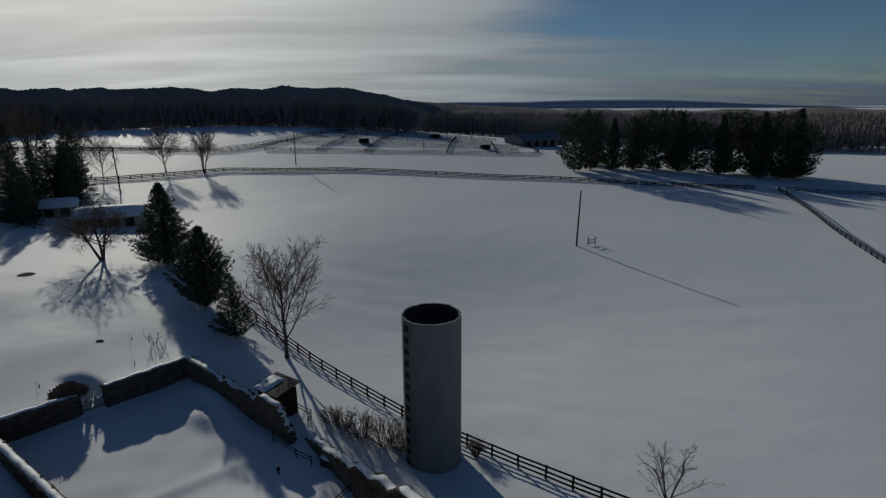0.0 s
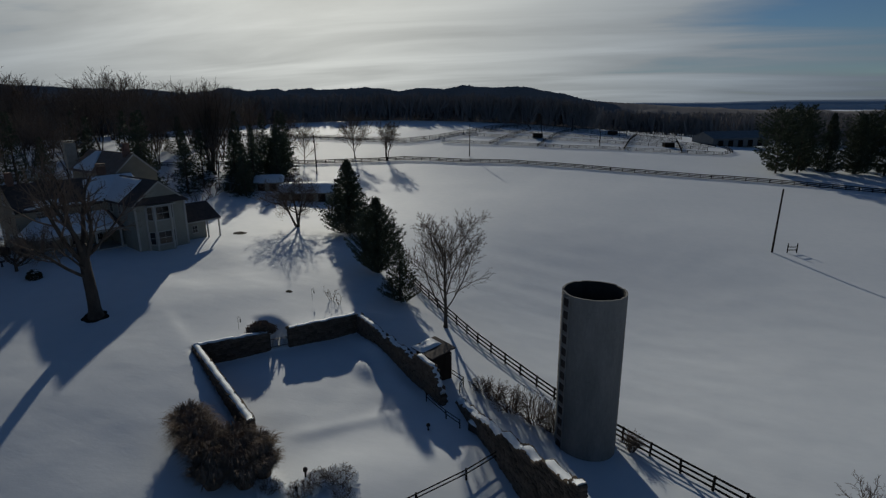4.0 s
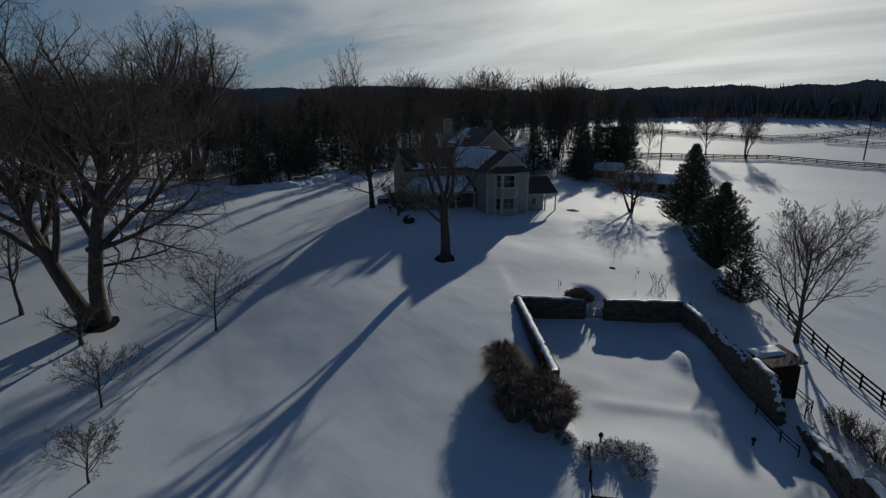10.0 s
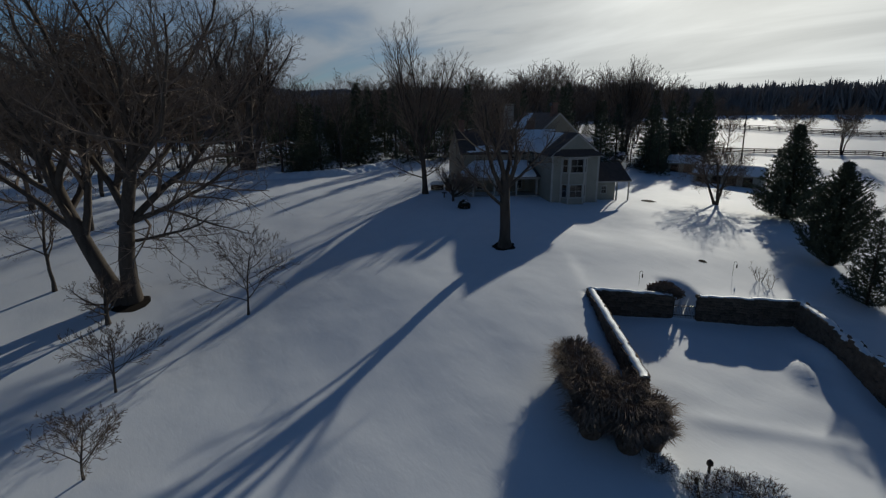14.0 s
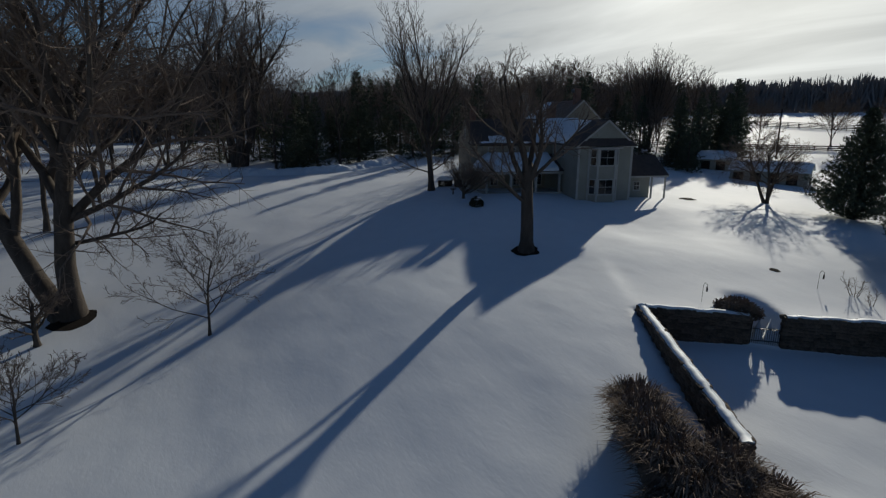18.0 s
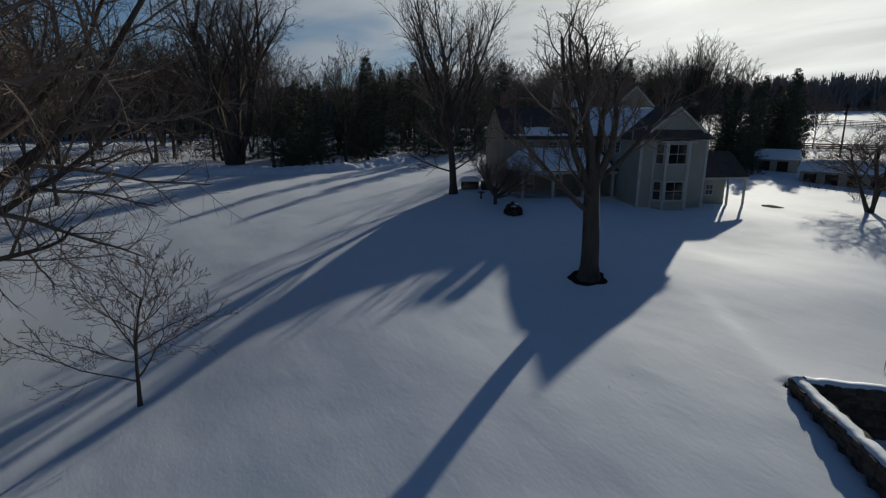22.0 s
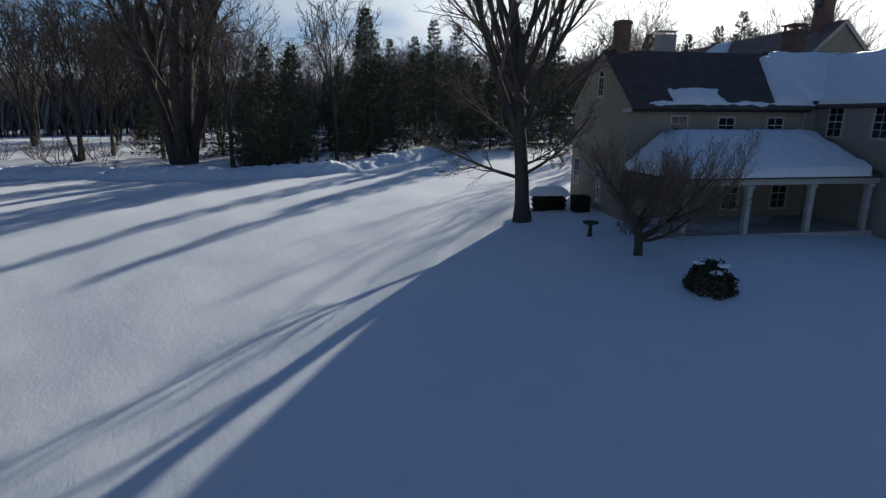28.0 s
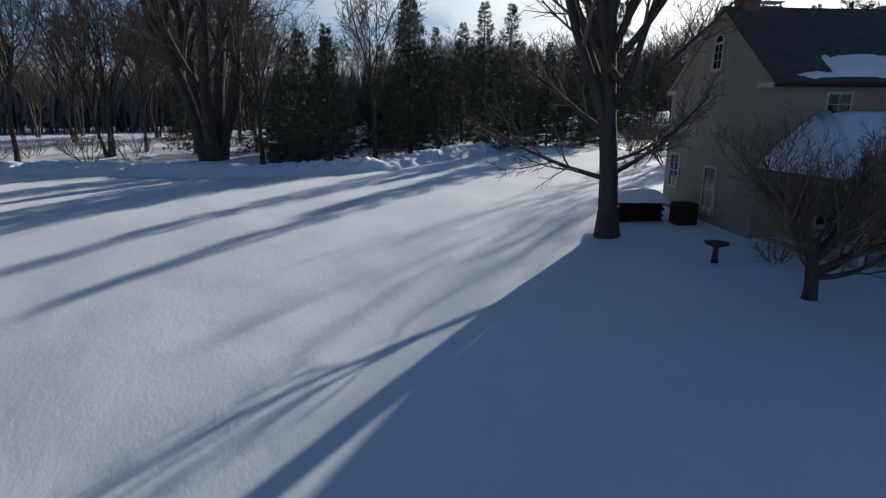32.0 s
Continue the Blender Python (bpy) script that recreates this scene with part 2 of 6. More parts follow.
# ---- building helpers ----
def empty(name, m=None, **tags):
    ob = new(name)
    ob.empty_display_size = 0.2
    if m is not None:
        ob.matrix_basis = m
    return tagged(ob, **tags)


def mesh(name, verts, faces, material, parent=None, label="", smooth=False, m=None):
    me = bpy.data.meshes.new(name)
    me.from_pydata(verts, [], faces)
    me.materials.append(material)
    if smooth:
        me.shade_smooth()
    ob = new(name, me)
    if parent is not None:
        ob.parent = parent
    if m is not None:
        ob.matrix_basis = m
    return tagged(ob, label=label)


def part(name, bm, material, parent=None, label="", smooth=False, m=None):
    me = bpy.data.meshes.new(name)
    bm.to_mesh(me)
    bm.free()
    me.materials.append(material)
    if smooth:
        me.shade_smooth()
    ob = new(name, me)
    if parent is not None:
        ob.parent = parent
    if m is not None:
        ob.matrix_basis = m
    return tagged(ob, label=label)


def add_box(bm, lo, hi, bevel=0.0, m=None):
    """A box from lo to hi in bm, its edges broken by bevel."""
    r = bmesh.ops.create_cube(bm, size=1.0)
    vs = r["verts"]
    for v in vs:
        v.co = Vector(((lo[i] + hi[i]) / 2 + v.co[i] * (hi[i] - lo[i]) for i in range(3)))
    if bevel:
        es = list({e for v in vs for e in v.link_edges})
        out = bmesh.ops.bevel(bm, geom=es, offset=bevel, segments=1, affect="EDGES", profile=0.5)
        vs = list({v for f in out["faces"] for v in f.verts} | {v for v in vs if v.is_valid})
    if m is not None:
        bmesh.ops.transform(bm, matrix=m, verts=vs)
    return vs


def box(name, lo, hi, material, parent=None, bevel=0.0, label="", m=None):
    bm = bmesh.new()
    add_box(bm, lo, hi, bevel)
    return part(name, bm, material, parent, label, m=m)


def unit_box():
    """One bevelled unit box, shared by posts and boards."""
    bm = bmesh.new()
    add_box(bm, (-0.5, -0.5, -0.5), (0.5, 0.5, 0.5), 0.03)
    me = bpy.data.meshes.new("timber")
    bm.to_mesh(me)
    bm.free()
    return me


def between(p, q, wide, high):
    """The matrix that lays a unit box from p to q."""
    p, q = Vector(p), Vector(q)
    d = q - p
    rot = d.to_track_quat("X", "Z").to_matrix().to_4x4()
    return Matrix.Translation((p + q) / 2) @ rot @ Matrix.Diagonal((d.length, wide, high, 1))


def shared(name, me, m, parent=None):
    ob = new(name, me)
    ob.parent = parent
    ob.matrix_basis = m
    return ob


class Tubes:
    """Gathers tapered tubes along lines into one mesh."""

    def __init__(self):
        self.v, self.f = [], []

    def line(self, pts, radii, sides):
        v, f = self.v, self.f
        base = len(v)
        n = len(pts)
        side = None
        for i, p in enumerate(pts):
            d = (pts[min(i + 1, n - 1)] - pts[max(i - 1, 0)])
            if d.length < 1e-6:
                d = Vector((0, 0, 1))
            d.normalize()
            if side is None:
                side = d.cross(Vector((0.31, 0.95, 0.11)))
                if side.length < 0.1:
                    side = d.cross(Vector((1, 0, 0)))
            side = (side - d * side.dot(d)).normalized()
            up = d.cross(side)
            r = radii[i]
            for k in range(sides):
                a = 2 * math.pi * k / sides
                q = p + (side * math.cos(a) + up * math.sin(a)) * r
                v.append((q.x, q.y, q.z))
        for i in range(n - 1):
            for k in range(sides):
                a, b = base + i * sides + k, base + i * sides + (k + 1) % sides
                f.append((a, b, b + sides, a + sides))
        f.append(tuple(base + (n - 1) * sides + k for k in range(sides)))

    def done(self, name, material, parent, label="", smooth=True):
        return mesh(name, self.v, self.f, material, parent, label, smooth)


# ---- the lie of the land ----
HILLS = [2.31, 1.38, 1.71, 7.59, 4.99, -6.41, 1.86, -2.56, -5.34, 9.05, -6.27, 3.51, 1.05, -2.06, 7.06, 0.48, -4.07, -3.05, 2.39, -2.64, 0.18, -2.72, -1.79, -0.06, -2.95, 3.35, -1.44, 3.45, -4.38, 4.16, -1.63, 0.38, -0.32, 4.18, -1.85, 2.35, -6.54]
CENTRES = [(x, y, 90) for x in (-180, -90, 0, 90, 180) for y in (-60, 30, 120, 210, 300)] + [(x, y, 28) for x in (-105, -70, -35, 0) for y in (5, 40, 75)]
GARDEN_NW = Vector((-40.5, 42.5))
GARDEN_A = Vector((0.823, -0.568))      # along the west wall, downhill
GARDEN_B = Vector((0.704, 0.710))       # along the north wall
DET = GARDEN_A.x * GARDEN_B.y - GARDEN_A.y * GARDEN_B.x


def garden_ab(x, y):
    dx, dy = x - GARDEN_NW.x, y - GARDEN_NW.y
    return (dx * GARDEN_B.y - dy * GARDEN_B.x) / DET, (GARDEN_A.x * dy - GARDEN_A.y * dx) / DET


def garden_xy(a, b):
    p = GARDEN_NW + GARDEN_A * a + GARDEN_B * b
    return p.x, p.y


def step(x, lo, hi):
    t = min(1.0, max(0.0, (x - lo) / (hi - lo)))
    return t * t * (3 - 2 * t)


def ground(x, y):
    """Height of the snow."""
    z = -6.0
    for (cx, cy, s), w in zip(CENTRES, HILLS):
        d = ((x - cx) ** 2 + (y - cy) ** 2) / (2 * s * s)
        if d < 14:
            z += w * math.exp(-d)
    # steeper fall below the house
    z -= 0.9 * math.exp(-((x + 56) ** 2 + (y - 43) ** 2) / 120) - 0.75 * math.exp(-((x + 70.5) ** 2 + (y - 46) ** 2) / 110)
    z -= 0.45 * math.exp(-((x + 61) ** 2 + (y - 15) ** 2) / 150)
    z -= 1.0 * math.exp(-((x + 57) ** 2 + (y - 60) ** 2) / 60)
    z += 0.55 * math.exp(-((x + 56) ** 2 + (y - 27) ** 2) / 170)
    r = math.hypot(x + 30, y - 60)
    if r < 260:
        z += 0.22 * noise.noise((x * 0.045, y * 0.045, 0.3)) + 0.09 * noise.noise((x * 0.16 + y * 0.05, y * 0.22, 5.1)) + 0.025 * noise.noise((x * 0.5, y * 0.62, 8.3))
    # the walled garden lies lower than the lawn behind it
    a, b = garden_ab(x, y)
    if -14 < a < 30 and -8 < b < 30:
        if a < -0.35:
            t = math.exp(a / 5.0) * step(a, -14, -7) * step(b, -0.7, 0.5) * (1 - step(b, 19, 24))
            gate = math.exp(-((b - 8.5) / 1.15) ** 4) * step(a, -5.5, -0.3) * 2.0
            z = z * (1 - t) + (-7.15) * t - gate
        else:
            t = step(b, -0.3, 0.15) * (1 - step(b, 17.6, 18.4)) * (1 - step(a, 17, 26))
            t *= step(a, -0.35, 0.1)
            floor_z = -9.15 - 0.085 * a + 0.10 * noise.noise((x * 0.3, y * 0.3, 2))
            floor_z += 0.12 * math.exp(-((a - 15.6 - 0.12 * b) / 0.8) ** 2) * step(b, 2, 5) * (1 - step(b, 12, 16))
            floor_z += 0.62 * math.exp(-((b - 14.1 + 0.12 * (a - 8)) / 0.8) ** 2 - ((a - 8.6) / 2.4) ** 2) + 0.35 * math.exp(-((b - 15.6) / 0.9) ** 2) * step(a, 7, 9) * (1 - step(a, 14, 17))
            floor_z += 0.9 * math.exp(-((b - 17.0) / 1.1) ** 2 - ((a - 6) / 4.0) ** 2)
            if t < 1 and a < 1.0 and 0 < b < 18:
                z = min(z, -7.15)
            z = z * (1 - t) + floor_z * t
    return z


def graded(lo, hi, fine, far, grow):
    """Grid lines, even between lo and hi and then ever wider out to far."""
    mid = list(np.arange(lo, hi + 1e-6, fine))
    out, s, p = [], fine, hi
    while p < far:
        s = min(s * grow, 180)
        p += s
        out.append(p)
    back, s, p = [], fine, lo
    while p > -far:
        s = min(s * grow, 180)
        p -= s
        back.append(p)
    return back[::-1] + mid + out


def build_ground():
    xs, ys = graded(-100, 15, 0.5, 3600, 1.06), graded(8, 80, 0.5, 3600, 1.06)
    verts = [(x, y, ground(x, y)) for y in ys for x in xs]
    w = len(xs)
    faces = [(j * w + i, j * w + i + 1, (j + 1) * w + i + 1, (j + 1) * w + i) for j in range(len(ys) - 1) for i in range(w - 1)]
    ob = mesh("ground", verts, faces, SNOW, smooth=True)
    return tagged(ob, "deep wind-rippled snow over rolling farmland", "snow ground", kind="structure")


build_ground()

# ---- trees ----
FORMS = {
    # children per level, where they start, their angle, length ratio, wobble, upward pull
    "forked": dict(kids=(6, 9, 7, 5), start=(0.70, 0.3, 0.2, 0.15), angle=(27, 38, 42, 42), ratio=(1.55, 0.5, 0.46, 0.42), wob=(0.03, 0.12, 0.15, 0.17, 0.2), pull=(0.02, 0.10, 0.07, 0.04, 0.02), taper=0.75),
    "ascending": dict(kids=(13, 10, 7, 5), start=(0.42, 0.2, 0.15, 0.1), angle=(22, 30, 36, 38), ratio=(1.95, 0.42, 0.45, 0.42), wob=(0.03, 0.07, 0.10, 0.12, 0.14), pull=(0.03, 0.07, 0.06, 0.05, 0.03), taper=0.62),
    "dogwood": dict(kids=(7, 10, 9, 7), start=(0.55, 0.15, 0.12, 0.1), angle=(58, 42, 42, 40), ratio=(2.5, 0.62, 0.52, 0.46), wob=(0.05, 0.13, 0.15, 0.16, 0.16), pull=(0.0, 0.10, 0.26, 0.22, 0.16), taper=0.8),
    "stool": dict(kids=(6, 8, 7, 5), start=(0.34, 0.25, 0.2, 0.1), angle=(28, 36, 40, 42), ratio=(0.75, 0.5, 0.46, 0.42), wob=(0.06, 0.12, 0.15, 0.17, 0.2), pull=(0.03, 0.07, 0.05, 0.03, 0.02), taper=0.5),
    "woodland": dict(kids=(9, 7, 5, 4), start=(0.40, 0.2, 0.15, 0.1), angle=(27, 34, 38, 40), ratio=(1.25, 0.48, 0.5, 0.5), wob=(0.05, 0.10, 0.14, 0.16, 0.18), pull=(0.03, 0.07, 0.06, 0.05, 0.04), taper=0.55),
    "old_twin": dict(kids=(10, 11, 9, 7), start=(0.40, 0.2, 0.15, 0.12), angle=(40, 44, 46, 44), ratio=(1.25, 0.55, 0.48, 0.44), wob=(0.06, 0.14, 0.17, 0.19, 0.2), pull=(0.06, 0.08, 0.06, 0.05, 0.03), taper=0.5),
    "vase": dict(kids=(15, 10, 7, 5), start=(0.15, 0.2, 0.15, 0.1), angle=(37, 34, 36, 38), ratio=(0.86, 0.5, 0.46, 0.44), wob=(0.05, 0.08, 0.10, 0.12, 0.14), pull=(0.03, 0.06, 0.05, 0.04, 0.03)),
    "multi": dict(kids=(9, 7, 6, 5), start=(0.25, 0.25, 0.2, 0.1), angle=(32, 36, 40, 42), ratio=(0.66, 0.5, 0.46, 0.42), wob=(0.08, 0.12, 0.15, 0.17, 0.2), pull=(0.03, 0.06, 0.04, 0.03, 0.02)),
    "spread": dict(kids=(9, 8, 7, 4), start=(0.30, 0.2, 0.15, 0.1), angle=(58, 46, 44, 42), ratio=(0.85, 0.55, 0.5, 0.45), wob=(0.08, 0.14, 0.18, 0.2, 0.2), pull=(0.02, 0.04, 0.05, 0.04, 0.03)),
    "sapling": dict(kids=(14, 8, 5, 4), start=(0.22, 0.2, 0.2, 0.2), angle=(60, 38, 38, 38), ratio=(0.92, 0.48, 0.45, 0.42), wob=(0.05, 0.10, 0.14, 0.15, 0.15), pull=(0.02, 0.05, 0.04, 0.03, 0.03)),
    "wood": dict(kids=(10, 7, 5, 4), start=(0.30, 0.2, 0.15, 0.1), angle=(40, 42, 42, 42), ratio=(0.56, 0.52, 0.5, 0.5), wob=(0.06, 0.13, 0.17, 0.2, 0.2), pull=(0.03, 0.06, 0.05, 0.03, 0.02)),
    "bush": dict(kids=(6, 5, 4), start=(0.15, 0.2, 0.2), angle=(30, 36, 40), ratio=(0.7, 0.5, 0.5), wob=(0.10, 0.15, 0.18, 0.2), pull=(0.02, 0.04, 0.03, 0.02)),
}


def grow(rng, form, tubes, p, d, length, r, level, top, thin=0.009, lite=False):
    """One branch and all that it bears. tubes: trunk, list of limbs, twigs."""
    n = ((8, 5, 4, 2, 1) if lite else (8, 7, 5, 3, 2))[min(level, 4)]
    pts, radii, dirs = [p.copy()], [r], [d.copy()]
    taper = form.get("taper", 0.42) if level == 0 else 0.3
    for i in range(n):
        w = form["wob"][level]
        d = d + Vector((rng.gauss(0, w), rng.gauss(0, w), rng.gauss(0, w * 0.6) + form["pull"][level]))
        d.normalize()
        p = p + d * (length / n)
        pts.append(p.copy())
        dirs.append(d.copy())
        radii.append(max(thin, r * (1 - (1 - taper) * (i + 1) / n)))
    if level == 0:
        radii[0] *= 1.4
        radii[1] *= 1.02
    sides = (10, 6, 4, 3, 3)[min(level, 4)]
    if level == 0:
        tubes[0].line(pts, radii, sides)
    elif level == 1:
        bough = Tubes()
        tubes[1].append(bough)
        bough.line(pts, radii, sides)
    else:
        tubes[2].line(pts, radii, sides)
    if level >= top:
        return
    k = form["kids"][level]
    turn = rng.uniform(0, 6.28)
    for j in range(k):
        s = form["start"][level] + (1 - form["start"][level]) * (j + rng.uniform(0.2, 0.9)) / k
        s = min(s, 0.999)
        i = int(s * n)
        q = pts[i].lerp(pts[i + 1], s * n - i)
        dd = dirs[i + 1]
        turn += 2.4 + rng.uniform(-0.4, 0.4)
        side = dd.orthogonal().normalized()
        side.rotate(Matrix.Rotation(turn, 3, dd))
        a = radians(form["angle"][level] * rng.uniform(0.7, 1.25))
        cd = (dd * math.cos(a) + side * math.sin(a)).normalized()
        cl = length * form["ratio"][level] * (1.15 - 0.6 * s) * rng.uniform(0.75, 1.2)
        cr = min(radii[i] * 0.62, r * 0.55) * rng.uniform(0.7, 1.0)
        grow(rng, form, tubes, q, cd, cl, max(cr, thin), level + 1, top, thin, lite)


def bare_tree(name, xy, height, radius, seed, form, label, stems=1, lean=0.0, top=None, group="", material=BARK, z=None, thin=0.012, ways=None, extra=(), split=True):
    """A leafless tree; ways: where each stem leans; extra: low limbs as (height, way, length, radius)."""
    rng = random.Random(seed)
    f = FORMS[form]
    top = top or len(f["kids"])
    z = ground(*xy) if z is None else z
    root = empty(name, pose(xy[0], xy[1], z - 0.15), label=label, category="bare tree", group=group)
    tubes = [Tubes(), [], Tubes()]
    for s in range(len(ways) if ways else stems):
        a = 6.28 * s / stems + rng.uniform(-0.3, 0.3)
        tilt = lean if stems == 1 else lean * rng.uniform(0.6, 1.3)
        d = Vector((math.cos(a) * tilt, math.sin(a) * tilt, 1)).normalized()
        o = Vector((math.cos(a), math.sin(a), 0)) * (radius * 0.9 if stems > 1 else 0)
        if ways:
            d = Vector((*ways[s], 1)).normalized()
            o = Vector((*ways[s], 0)) * radius * 1.4
        grow(rng, f, tubes, o, d, height * 0.74 * (rng.uniform(0.88, 1.05) if stems > 1 else 1), radius, 0, top, thin, not split)
    for h, way, L, r in extra:
        grow(rng, f, tubes, Vector((0, 0, h)), Vector(way).normalized(), L, r, 1, top, thin)
    if split:
        tubes[0].done("trunk", material, root)
        for l in tubes[1]:
            l.done("limb", material, root)
    else:
        for l in tubes[1]:
            b = len(tubes[0].v)
            tubes[0].v += l.v
            tubes[0].f += [tuple(b + i for i in q) for q in l.f]
        tubes[0].done("trunk", material, root)
    tubes[2].done("crown", TWIG, root, smooth=False)
    return root


def conifer(name, xy, height, width, seed, label, style="spruce", z=None, group="", fine=1.0):
    """Trunk and needle-clad boughs of an evergreen."""
    rng = random.Random(seed)
    z = ground(*xy) if z is None else z
    root = empty(name, pose(xy[0], xy[1], z - 0.1), label=label, category="evergreen tree", group=group)
    t = Tubes()
    trunk_r = height * 0.014 + 0.05
    t.line([Vector((0, 0, 0)), Vector((0.03, 0, height * 0.5)), Vector((0, 0.03, height * 0.97))], [trunk_r, trunk_r * 0.6, 0.03], 7)
    crown = Tubes()
    sv, sf = crown.v, crown.f
    low = {"spruce": 0.04, "pine": 0.03, "cedar": 0.0, "cone": 0.0}[style]
    count = int({"spruce": 330, "pine": 210, "cedar": 300, "cone": 340}[style] * fine)
    for k in range(count):
        h = low + (1 - low) * (k + rng.uniform(0, 1)) / count
        if style == "spruce":
            whorls = int(height * 1.9)
            h = min(0.985, (int(h * whorls) + rng.uniform(0, 0.7)) / whorls)
        az = k * 2.39996 + rng.uniform(-0.5, 0.5)
        if style == "spruce":
            reach = width * 0.5 * (1.02 - h) ** 0.95 * rng.uniform(0.65, 1.2) + 0.12
        elif style == "cone":
            reach = width * 0.5 * (1.02 - h) ** 0.92 * (1 + 0.45 * noise.noise((math.cos(az) * 1.5, math.sin(az) * 1.5, h * 7 + seed))) * rng.uniform(0.7, 1.2) + 0.15
        elif style == "cedar":
            reach = width * 0.5 * min(1.0, (1.03 - h) * 1.35) ** 0.95 * (0.72 + 0.28 * min(1, h * 5)) * (1 + 0.5 * noise.noise((math.cos(az) * 1.5, math.sin(az) * 1.5, h * 6 + seed))) * rng.uniform(0.72, 1.2)
        else:
            reach = width * 0.5 * math.sin(math.pi * min(1, max(0.12, (1.06 - h) * 0.93))) ** 0.6 * (1 + 0.5 * noise.noise((math.cos(az) * 1.3, math.sin(az) * 1.3, h * 5 + seed))) * rng.uniform(0.75, 1.15)
        L = reach
        out = Vector((math.cos(az), math.sin(az), 0))
        rise = {"spruce": -0.22 + 0.5 * h, "pine": 0.05 + 0.4 * h, "cedar": 0.7, "cone": 0.35}[style]
        p0 = Vector((0, 0, h * height * (0.93 if rise > 0.3 else 1)))
        mid = p0 + out * L * 0.55 + Vector((0, 0, L * rise * 0.4))
        tip = p0 + out * L + Vector((0, 0, L * (rise + (0.14 if style == "spruce" else 0.05))))
        crown.line([p0, mid, tip], [0.045 * (1.2 - h), 0.03, 0.012], 3)
        n = int({"spruce": 11, "pine": 15, "cedar": 11, "cone": 12}[style] * min(1.5, 0.5 + L / (width * 0.5)))
        for j in range(n):
            s = (j + rng.uniform(0.1, 1)) / n
            s = s ** 0.6
            q = p0.lerp(mid, s * 2) if s < 0.5 else mid.lerp(tip, min(1, s * 2 - 1))
            size = {"spruce": 0.50, "pine": 0.62, "cedar": 0.38, "cone": 0.40}[style] * rng.uniform(0.6, 1.3) * (0.55 + 0.04 * height) * (1.1 - 0.35 * h)
            ang = az + rng.choice((-1, 1)) * rng.uniform(0.1, 1.2)
            droop = {"spruce": rng.uniform(-0.75, 0.05), "pine": rng.uniform(-0.3, 0.9), "cedar": rng.uniform(0.1, 1.6), "cone": rng.uniform(-0.2, 1.3)}[style]
            dr = Vector((math.cos(ang), math.sin(ang), droop)).normalized()
            sd = dr.orthogonal().normalized()
            sd.rotate(Matrix.Rotation(rng.uniform(0, 3.14), 3, dr))
            wd = size * (0.08 if style == "spruce" else 0.11)
            q = q + Vector((rng.uniform(-1, 1), rng.uniform(-1, 1), rng.uniform(-1, 1))) * size * 0.25
            for e in (-0.6, 0.0, 0.6):
                dd = (dr + sd * e).normalized()
                b = len(sv)
                a1, a2, a3, a4 = q - sd * wd * 0.3, q + dd * size * 0.5 - sd * wd, q + dd * size * rng.uniform(0.8, 1.2), q + dd * size * 0.45 + sd * wd
                sv += [a1[:], a2[:], a3[:], a4[:]]
                sf.append((b, b + 1, b + 2, b + 3))
    t.done("trunk", BARK, root)
    crown.done("crown", NEEDLE_GREY if style == "pine" else NEEDLE, root, smooth=False)
    return root


def at(x, y, turn=0.0, scale=1.0, dz=-0.15, sz=None):
    return pose(x, y, ground(x, y) + dz, 0, 0, turn) @ Matrix.Diagonal((scale, scale, sz or scale, 1))


